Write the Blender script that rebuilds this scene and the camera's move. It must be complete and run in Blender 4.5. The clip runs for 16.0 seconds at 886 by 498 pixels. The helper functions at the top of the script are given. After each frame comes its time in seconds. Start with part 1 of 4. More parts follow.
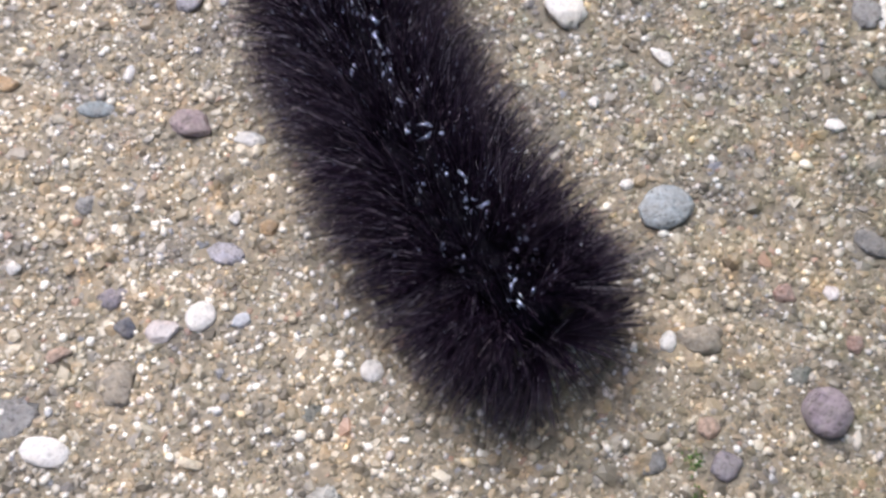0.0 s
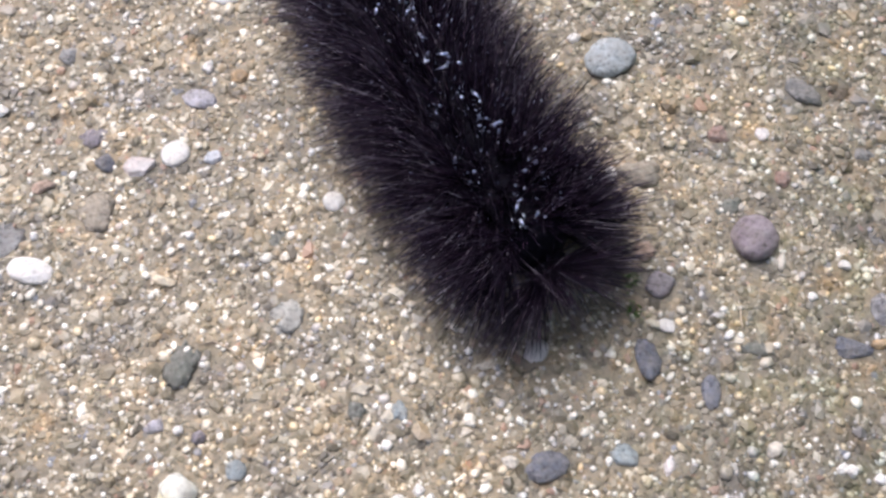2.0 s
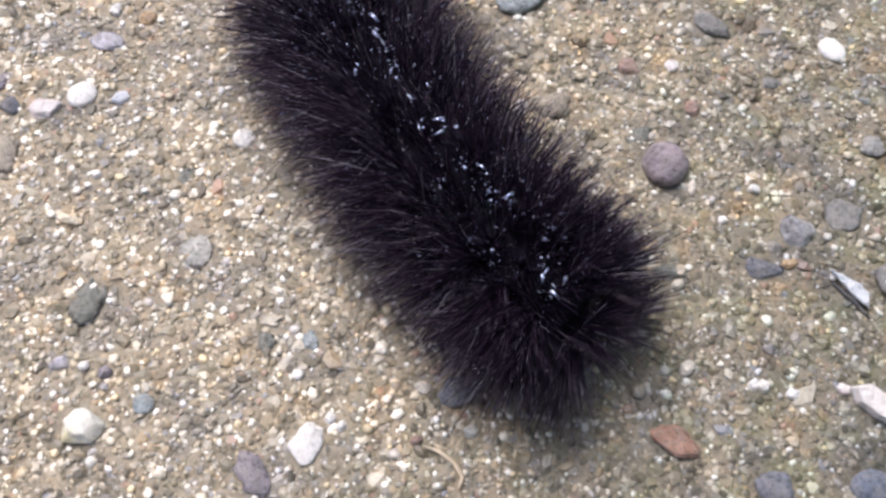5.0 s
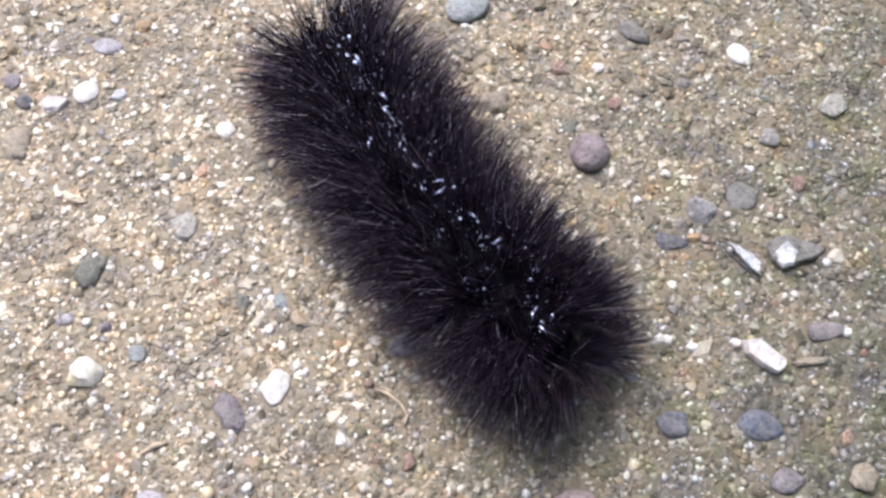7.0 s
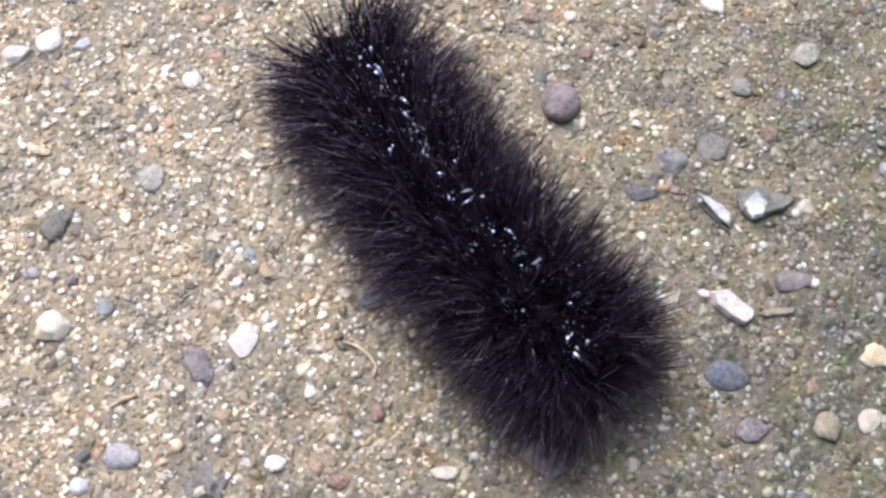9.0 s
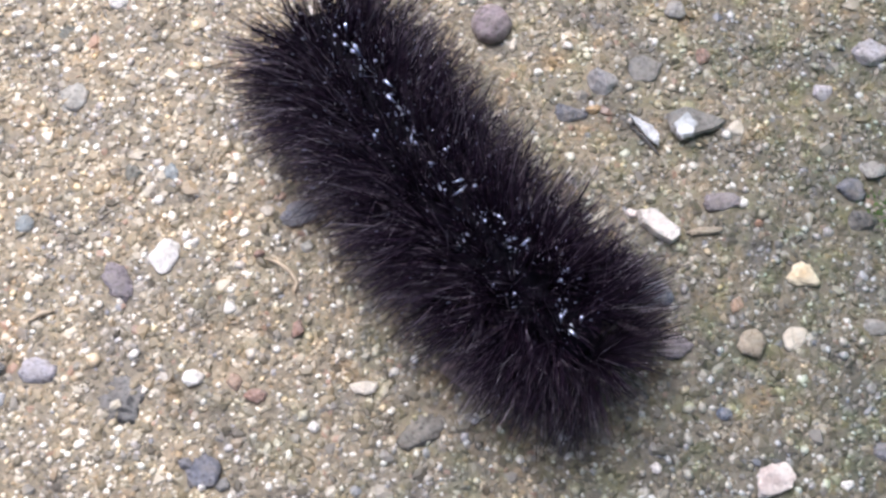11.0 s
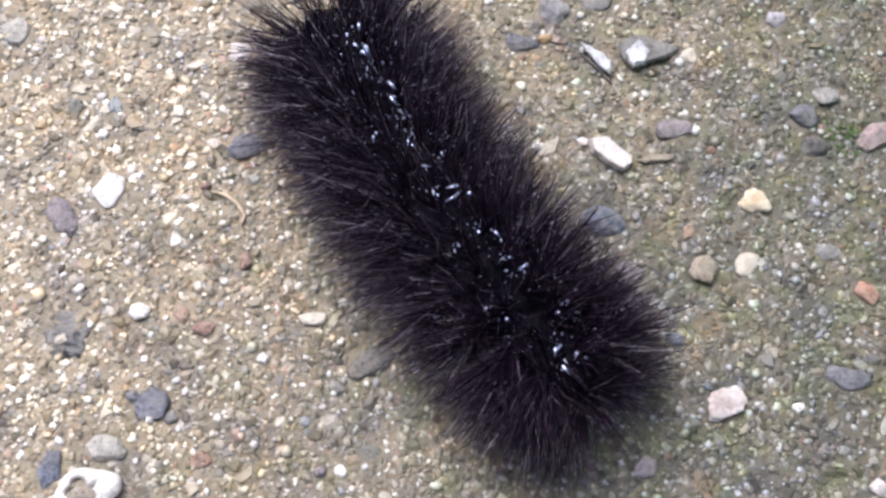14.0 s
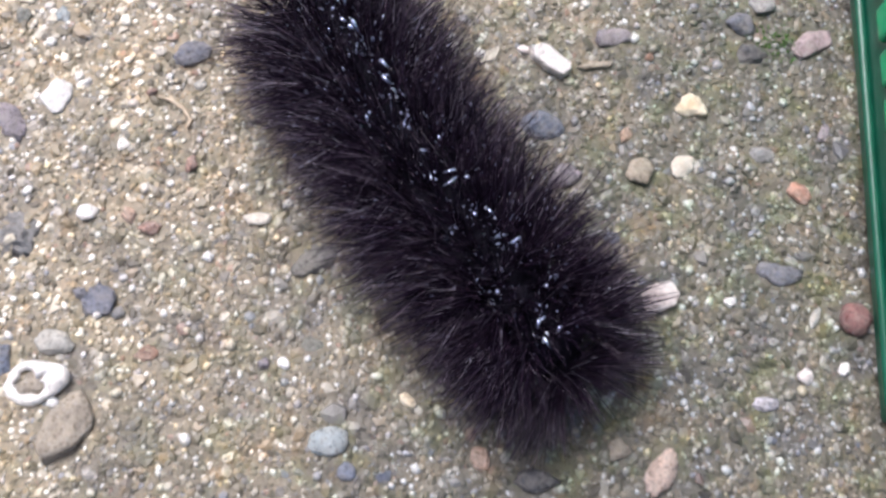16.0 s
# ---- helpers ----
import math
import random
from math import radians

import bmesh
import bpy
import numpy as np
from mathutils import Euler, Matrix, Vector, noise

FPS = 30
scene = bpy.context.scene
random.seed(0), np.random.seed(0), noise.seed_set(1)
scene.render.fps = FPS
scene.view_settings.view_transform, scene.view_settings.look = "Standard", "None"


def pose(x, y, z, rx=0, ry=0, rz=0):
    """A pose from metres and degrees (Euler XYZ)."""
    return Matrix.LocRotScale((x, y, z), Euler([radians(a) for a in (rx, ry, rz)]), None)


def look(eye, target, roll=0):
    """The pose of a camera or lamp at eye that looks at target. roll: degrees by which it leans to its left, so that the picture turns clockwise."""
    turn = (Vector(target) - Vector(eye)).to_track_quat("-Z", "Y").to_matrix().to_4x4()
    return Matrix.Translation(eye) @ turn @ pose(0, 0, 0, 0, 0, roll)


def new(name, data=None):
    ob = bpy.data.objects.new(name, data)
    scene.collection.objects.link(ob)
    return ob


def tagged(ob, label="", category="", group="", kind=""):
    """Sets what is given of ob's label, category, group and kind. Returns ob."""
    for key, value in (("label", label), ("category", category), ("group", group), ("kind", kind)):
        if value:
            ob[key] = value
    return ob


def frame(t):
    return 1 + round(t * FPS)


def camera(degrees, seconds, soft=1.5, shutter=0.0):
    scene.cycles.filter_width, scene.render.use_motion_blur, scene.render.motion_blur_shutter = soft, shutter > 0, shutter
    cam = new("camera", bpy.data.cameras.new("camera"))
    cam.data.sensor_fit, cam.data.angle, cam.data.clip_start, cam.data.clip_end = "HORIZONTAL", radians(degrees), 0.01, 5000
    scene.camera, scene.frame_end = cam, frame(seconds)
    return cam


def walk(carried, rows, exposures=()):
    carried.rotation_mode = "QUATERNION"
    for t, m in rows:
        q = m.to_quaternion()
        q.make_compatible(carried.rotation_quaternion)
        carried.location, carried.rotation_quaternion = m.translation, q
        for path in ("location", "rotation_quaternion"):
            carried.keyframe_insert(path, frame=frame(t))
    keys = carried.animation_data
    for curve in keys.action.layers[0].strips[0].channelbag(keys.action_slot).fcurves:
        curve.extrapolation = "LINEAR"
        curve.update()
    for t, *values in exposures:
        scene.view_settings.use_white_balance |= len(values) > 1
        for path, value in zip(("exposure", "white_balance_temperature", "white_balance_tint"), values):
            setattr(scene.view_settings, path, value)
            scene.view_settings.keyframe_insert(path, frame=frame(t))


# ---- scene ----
# A hairy black caterpillar crawls over sandy, weathered concrete; a hand-held camera follows from above.
MM = 0.001
cam = camera(47.7, 16.0, soft=2.8, shutter=0.5)
PATH = [
    (0, pose(0.00000, -0.00001, 0.08440, 22.478, -0.444, -0.001)),
    (0.5, pose(-0.00035, -0.00324, 0.08918, 24.088, -0.671, -0.060)),
    (1, pose(0.00067, -0.00738, 0.08658, 25.451, -0.249, 0.175)),
    (1.5, pose(0.00189, -0.01461, 0.08571, 23.914, -0.191, -0.192)),
    (2, pose(0.00407, -0.01568, 0.08545, 21.897, -0.445, 0.012)),
    (2.5, pose(0.00507, -0.01483, 0.08316, 21.716, -1.218, -0.955)),
    (3, pose(0.00829, -0.01665, 0.08212, 21.082, -1.320, -0.980)),
    (3.5, pose(0.00761, -0.01787, 0.08213, 20.901, -1.673, -1.600)),
    (4, pose(0.00863, -0.01751, 0.08045, 20.810, -1.468, -1.520)),
    (4.2, pose(0.00864, -0.01791, 0.07856, 21.313, -1.912, -1.794)),
    (6.5, pose(0.01126, -0.03192, 0.09357, 23.675, -1.651, -2.182)),
    (7, pose(0.01312, -0.03198, 0.09434, 23.511, -1.728, -2.021)),
    (7.5, pose(0.01377, -0.03273, 0.09321, 23.616, -1.822, -2.175)),
    (8, pose(0.01456, -0.03224, 0.09336, 22.264, -1.786, -2.076)),
    (8.2, pose(0.01359, -0.03119, 0.09447, 21.339, -2.444, -2.458)),
    (10.3, pose(0.01738, -0.03281, 0.09263, 20.085, -2.178, -2.442)),
    (10.5, pose(0.01767, -0.03537, 0.09208, 21.079, -1.970, -2.286)),
    (11, pose(0.02202, -0.03783, 0.09152, 19.740, -2.491, -2.446)),
    (11.5, pose(0.02246, -0.03880, 0.09058, 19.834, -2.537, -2.775)),
    (12, pose(0.02346, -0.03851, 0.09033, 19.535, -2.635, -2.920)),
    (12.5, pose(0.02359, -0.03987, 0.08932, 18.800, -2.817, -3.017)),
    (13, pose(0.02569, -0.04106, 0.08935, 18.658, -2.870, -3.343)),
    (13.5, pose(0.02470, -0.04235, 0.08856, 19.044, -3.159, -3.614)),
    (14, pose(0.02534, -0.04141, 0.08956, 18.141, -2.990, -3.516)),
    (14.5, pose(0.02910, -0.04198, 0.08860, 18.103, -2.641, -3.273)),
    (15, pose(0.02994, -0.04394, 0.08806, 17.682, -3.375, -3.988)),
    (15.5, pose(0.02980, -0.04543, 0.08763, 17.483, -3.364, -4.098)),
    (16, pose(0.02932, -0.04942, 0.08978, 16.991, -3.458, -4.040)),
]
walk(cam, PATH, exposures=[(0, 0.42), (1, 0.40), (2, 0.50), (4, 0.46), (6.5, 0.71), (8, 0.67), (10.5, 0.66), (12, 0.74), (13.5, 0.75), (16, 0.77)])

# ---------------------------------------------------------------- light
world = bpy.data.worlds.new("world")
scene.world = world
world.use_nodes = True
wn = world.node_tree
sky = wn.nodes.new("ShaderNodeTexSky")
sky.sky_type = "NISHITA"
sky.sun_disc = False
sky.sun_elevation = radians(57)
sky.sun_rotation = radians(-29)
sky.air_density = 1.0
sky.dust_density = 4.0
haze = wn.nodes.new("ShaderNodeMix")
haze.data_type, haze.blend_type = "RGBA", "MULTIPLY"
haze.inputs["Factor"].default_value = 1.0
haze.inputs[7].default_value = (1.12, 0.945, 0.91, 1)
wn.links.new(sky.outputs["Color"], haze.inputs[6])
wn.links.new(haze.outputs[2], wn.nodes["Background"].inputs["Color"])
wn.nodes["Background"].inputs["Strength"].default_value = 0.115

sun_data = bpy.data.lights.new("sun", "SUN")
sun_data.energy = 2.55
sun_data.angle = radians(40)
sun_data.color = (0.865, 0.93, 1.045)
sun = new("sun", sun_data)
sun.matrix_world = look((-0.26, 0.47, 0.84), (0, 0, 0))


# ---------------------------------------------------------------- materials
def nodes_of(name):
    mat = bpy.data.materials.new(name)
    mat.use_nodes = True
    nt = mat.node_tree
    return mat, nt, nt.nodes["Principled BSDF"]


def ramp(nt, fac, stops, interpolation="LINEAR"):
    r = nt.nodes.new("ShaderNodeValToRGB")
    r.color_ramp.interpolation = interpolation
    els = r.color_ramp.elements
    while len(els) < len(stops):
        els.new(0.5)
    for e, (p, c) in zip(els, stops):
        e.position, e.color = p, (*c, 1)
    nt.links.new(fac, r.inputs["Fac"])
    return r.outputs["Color"]


def noise_tex(nt, scale, detail=4, rough=0.55, vector=None):
    n = nt.nodes.new("ShaderNodeTexNoise")
    n.inputs["Scale"].default_value = scale
    n.inputs["Detail"].default_value = detail
    n.inputs["Roughness"].default_value = rough
    if vector is None:
        vector = nt.nodes.new("ShaderNodeTexCoord").outputs["Object"]
    nt.links.new(vector, n.inputs["Vector"])
    return n.outputs["Fac"]


def mix(nt, a, b, fac, mode="MIX"):
    m = nt.nodes.new("ShaderNodeMix")
    m.data_type, m.blend_type = "RGBA", mode
    for sock, v in ((m.inputs["Factor"], fac), (m.inputs[6], a), (m.inputs[7], b)):
        if isinstance(v, (int, float)):
            sock.default_value = v
        elif isinstance(v, tuple):
            sock.default_value = (*v, 1)
        else:
            nt.links.new(v, sock)
    return m.outputs[2]


def bump(nt, bsdf, height, distance, strength=1.0):
    b = nt.nodes.new("ShaderNodeBump")
    b.inputs["Distance"].default_value = distance
    b.inputs["Strength"].default_value = strength
    nt.links.new(height, b.inputs["Height"])
    nt.links.new(b.outputs["Normal"], bsdf.inputs["Normal"])


def moss_and_shade(nt):
    """0 on the dry, sandy side, 1 on the damp, mossy side of the slab, with a ragged edge; also carries painted shade.
    """
    coord = nt.nodes.new("ShaderNodeTexCoord").outputs["Object"]
    along = nt.nodes.new("ShaderNodeVectorMath")
    along.operation = "DOT_PRODUCT"
    nt.links.new(coord, along.inputs[0])
    along.inputs[1].default_value = (9.5, -6.0, 0)
    ragged = nt.nodes.new("ShaderNodeMath")
    ragged.operation = "MULTIPLY_ADD"
    nt.links.new(noise_tex(nt, 55, 5, 0.62, coord), ragged.inputs[0])
    ragged.inputs[1].default_value = 0.56
    nt.links.new(along.outputs["Value"], ragged.inputs[2])
    here = ramp(nt, ragged.outputs["Value"], [(0.27, (0, 0, 0)), (0.95, (1, 1, 1))])
    # a second, fainter dark stretch beyond where the caterpillar sets out
    beyond = nt.nodes.new("ShaderNodeVectorMath")
    beyond.operation = "DOT_PRODUCT"
    nt.links.new(coord, beyond.inputs[0])
    beyond.inputs[1].default_value = (6.0, 12.0, 0)
    edge = nt.nodes.new("ShaderNodeMath")
    edge.operation = "MULTIPLY_ADD"
    nt.links.new(noise_tex(nt, 70, 5, 0.62, coord), edge.inputs[0])
    edge.inputs[1].default_value = 0.5
    nt.links.new(beyond.outputs["Value"], edge.inputs[2])
    here = mix(nt, here, ramp(nt, edge.outputs["Value"], [(0.70, (0, 0, 0)), (1.0, (0.42, 0.42, 0.42))]), 1.0, "LIGHTEN")
    away = nt.nodes.new("ShaderNodeVectorMath")
    away.operation = "DISTANCE"
    nt.links.new(coord, away.inputs[0])
    away.inputs[1].default_value = (0.03, 0.0, 0.0)
    far = ramp(nt, away.outputs["Value"], [(0.10, (0, 0, 0)), (0.35, (1, 1, 1))])
    stains = ramp(nt, noise_tex(nt, 2.2, 7, 0.6, coord), [(0.42, (0, 0, 0)), (0.62, (1, 1, 1))])
    return mix(nt, here, stains, far)


def tinted_patches(nt, col, damp_shade):
    """Ochre stains, and a green film of algae that thickens on the damp side."""
    coord = nt.nodes.new("ShaderNodeTexCoord").outputs["Object"]
    col = mix(nt, col, mix(nt, col, (1.09, 0.95, 0.80), 1.0, "MULTIPLY"), ramp(nt, noise_tex(nt, 210, 4, 0.6, coord), [(0.57, (0, 0, 0)), (0.68, (1, 1, 1))]))
    film = ramp(nt, noise_tex(nt, 270, 5, 0.65, coord), [(0.48, (0, 0, 0)), (0.62, (1, 1, 1))])
    film = mix(nt, film, mix(nt, damp_shade, (0.12, 0.12, 0.12), 1.0, "LIGHTEN"), 1.0, "MULTIPLY")
    return mix(nt, col, mix(nt, col, (0.90, 1.0, 0.74), 1.0, "MULTIPLY"), film)


def concrete_material():
    mat, nt, bsdf = nodes_of("sandy_concrete")
    fine = noise_tex(nt, 1500, 5, 0.7)
    patch = noise_tex(nt, 160, 4, 0.6)
    col = ramp(nt, fine, [(0.25, (0.14, 0.12, 0.09)), (0.5, (0.28, 0.24, 0.18)), (0.75, (0.42, 0.37, 0.29))])
    col = mix(nt, col, ramp(nt, patch, [(0.34, (0.66, 0.68, 0.72)), (0.48, (0.92, 0.91, 0.86)), (0.64, (1.15, 1.08, 0.97))]), 1.0, "MULTIPLY")
    damp_shade = moss_and_shade(nt)
    # darkens for damp and moss, and for shade put into the colour
    col = mix(nt, col, mix(nt, col, (0.435, 0.475, 0.53), 1.0, "MULTIPLY"), damp_shade)
    col = tinted_patches(nt, col, damp_shade)
    nt.links.new(col, bsdf.inputs["Base Color"])
    bsdf.inputs["Roughness"].default_value = 0.55
    bump(nt, bsdf, fine, 0.0003, 0.7)
    return mat


def grain_material(name, stops, gloss):
    mat, nt, bsdf = nodes_of(name)
    geo = nt.nodes.new("ShaderNodeNewGeometry")
    col = ramp(nt, geo.outputs["Random Per Island"], stops, "CONSTANT")
    patch = noise_tex(nt, 160, 4, 0.6)
    col = mix(nt, col, ramp(nt, patch, [(0.34, (0.72, 0.72, 0.75)), (0.48, (0.97, 0.955, 0.88)), (0.64, (1.20, 1.12, 0.97))]), 1.0, "MULTIPLY")
    damp_shade = moss_and_shade(nt)
    # grains darken likewise: damp and moss, plus painted shade
    col = mix(nt, col, mix(nt, col, (0.475, 0.52, 0.59), 1.0, "MULTIPLY"), damp_shade)
    col = tinted_patches(nt, col, damp_shade)
    speck = noise_tex(nt, 2600, 3, 0.6)
    col = mix(nt, col, ramp(nt, speck, [(0.3, (0.72, 0.70, 0.67)), (0.6, (1, 1, 1))]), 1.0, "MULTIPLY")
    nt.links.new(col, bsdf.inputs["Base Color"])
    nt.links.new(ramp(nt, speck, [(0.3, (gloss,) * 3), (0.7, (gloss + 0.35,) * 3)]), bsdf.inputs["Roughness"])
    bump(nt, bsdf, speck, 0.0001, 0.5)
    return mat


def stone_material(name, base, dark, rough=0.36, vein=None, dusty=0.75, mottle=0.9):
    mat, nt, bsdf = nodes_of(name)
    info = nt.nodes.new("ShaderNodeObjectInfo")
    coord = nt.nodes.new("ShaderNodeTexCoord")
    shift = nt.nodes.new("ShaderNodeVectorMath")
    shift.operation = "MULTIPLY_ADD"
    nt.links.new(info.outputs["Random"], shift.inputs[0])
    shift.inputs[1].default_value = (0.7, 0.4, 0.9)
    nt.links.new(coord.outputs["Object"], shift.inputs[2])
    v = shift.outputs["Vector"]
    blot = noise_tex(nt, 420, 4, 0.6, v)
    grain = noise_tex(nt, 1700, 5, 0.8, v)
    pit = noise_tex(nt, 3400, 2, 0.5, v)
    col = ramp(nt, blot, [(0.3, dark), (0.52, base), (0.75, vein or tuple(min(1, c * 1.2) for c in base))])
    col = mix(nt, col, ramp(nt, grain, [(0.32, (0.60, 0.59, 0.58)), (0.5, (1.05, 1.05, 1.06)), (0.68, (1.5, 1.5, 1.52))]), mottle, "MULTIPLY")
    col = mix(nt, col, ramp(nt, pit, [(0.34, (0.50, 0.49, 0.48)), (0.44, (1, 1, 1))]), mottle * 0.7, "MULTIPLY")
    fleck = noise_tex(nt, 2300, 3, 0.6, v)
    col = mix(nt, col, (0.66, 0.65, 0.66), ramp(nt, fleck, [(0.60, (0, 0, 0)), (0.72, (mottle * 0.4,) * 3)]))
    dust = noise_tex(nt, 1100, 5, 0.65, v)
    col = mix(nt, col, (0.40, 0.37, 0.33), ramp(nt, dust, [(0.40, (0, 0, 0)), (0.68, (dusty,) * 3)]))
    nt.links.new(col, bsdf.inputs["Base Color"])
    nt.links.new(ramp(nt, grain, [(0.3, (rough - 0.15,) * 3), (0.7, (rough + 0.2,) * 3)]), bsdf.inputs["Roughness"])
    bump(nt, bsdf, grain, 0.0004, 1.0)
    return mat


def plain_material(name, colour, rough, scale=800, spread=0.25, **more):
    mat, nt, bsdf = nodes_of(name)
    n = noise_tex(nt, scale, 4)
    lo, hi = (tuple(c * k for c in colour) for k in (1 - spread, 1 + spread))
    nt.links.new(ramp(nt, n, [(0.3, lo), (0.7, hi)]), bsdf.inputs["Base Color"])
    bsdf.inputs["Roughness"].default_value = rough
    for key, value in more.items():
        bsdf.inputs[key.replace("_", " ")].default_value = value
    return mat


def bristle_material():
    mat, nt, bsdf = nodes_of("bristle")
    geo = nt.nodes.new("ShaderNodeNewGeometry")
    nt.links.new(ramp(nt, geo.outputs["Random Per Island"], [(0.0, (0.0085, 0.0048, 0.0112)), (0.75, (0.0140, 0.0082, 0.0180)), (1.0, (0.034, 0.021, 0.041))]), bsdf.inputs["Base Color"])
    bsdf.inputs["Roughness"].default_value = 0.20
    bsdf.inputs["IOR"].default_value = 1.54
    bsdf.inputs["Specular Tint"].default_value = (0.95, 0.84, 1.0, 1)
    return mat


def fine_hair_material():
    mat, nt, bsdf = nodes_of("fine_hair")
    geo = nt.nodes.new("ShaderNodeNewGeometry")
    nt.links.new(ramp(nt, geo.outputs["Random Per Island"], [(0.0, (0.025, 0.018, 0.034)), (0.7, (0.078, 0.060, 0.092)), (1.0, (0.22, 0.18, 0.24))]), bsdf.inputs["Base Color"])
    bsdf.inputs["Roughness"].default_value = 0.3
    return mat


def cuticle_material(name, colour, rough, ior, coat):
    """Wet-looking black skin with fine wrinkles and a faint blue lustre."""
    mat, nt, bsdf = nodes_of(name)
    n = noise_tex(nt, 1800, 4, 0.6)
    nt.links.new(ramp(nt, n, [(0.3, tuple(c * 0.5 for c in colour)), (0.7, tuple(c * 1.5 for c in colour))]), bsdf.inputs["Base Color"])
    bsdf.inputs["Roughness"].default_value = rough
    bsdf.inputs["IOR"].default_value = ior
    bsdf.inputs["Specular Tint"].default_value = (0.80, 0.88, 1.0, 1)
    bsdf.inputs["Coat Weight"].default_value = coat
    bsdf.inputs["Coat Roughness"].default_value = 0.06
    bump(nt, bsdf, n, 0.0004, 0.9)
    return mat


CONCRETE = concrete_material()
GRAIN = grain_material("sand_grains", [
    (0.00, (0.13, 0.115, 0.09)), (0.12, (0.195, 0.175, 0.13)), (0.32, (0.25, 0.22, 0.165)), (0.48, (0.30, 0.26, 0.19)), (0.62, (0.37, 0.30, 0.21)),
    (0.72, (0.28, 0.265, 0.25)), (0.80, (0.43, 0.395, 0.335)), (0.89, (0.58, 0.54, 0.47)), (0.965, (0.36, 0.25, 0.20)), (0.985, (0.29, 0.30, 0.34))], 0.26)
QUARTZ = grain_material("quartz_grains", [
    (0.00, (0.50, 0.45, 0.36)), (0.26, (0.66, 0.62, 0.55)), (0.45, (0.84, 0.81, 0.76)), (0.60, (0.94, 0.93, 0.91)), (0.84, (0.80, 0.68, 0.49)), (0.92, (0.55, 0.53, 0.54))], 0.16)
CUTICLE = cuticle_material("black_cuticle", (0.003, 0.002, 0.005), 0.6, 1.2, 0.0)
WART = cuticle_material("glossy_wart", (0.012, 0.013, 0.026), 0.07, 1.8, 0.6)
BRISTLE = bristle_material()
FINE_HAIR = fine_hair_material()
# pale colour that paints glints on a few bristles
GLINT_HAIR = plain_material("glint_hair", (0.52, 0.48, 0.56), 0.3, 600, 0.3)
# silvery blue of the grains that imitate glints on the bristles
GLINT = plain_material("bristle_glint", (0.60, 0.68, 0.98), 0.32, 1500, 0.5, Metallic=0.88)
GREEN_PLASTIC = plain_material("green_plastic", (0.008, 0.11, 0.065), 0.28, 300, 0.18, Transmission_Weight=0.18)
GREEN_PAD = plain_material("green_pad", (0.006, 0.36, 0.16), 0.25, 400, 0.2, Transmission_Weight=0.12)
MOSS = plain_material("moss", (0.07, 0.17, 0.025), 0.7, 1200, 0.4)
STRAW = plain_material("dry_straw", (0.44, 0.36, 0.26), 0.6, 900, 0.3)

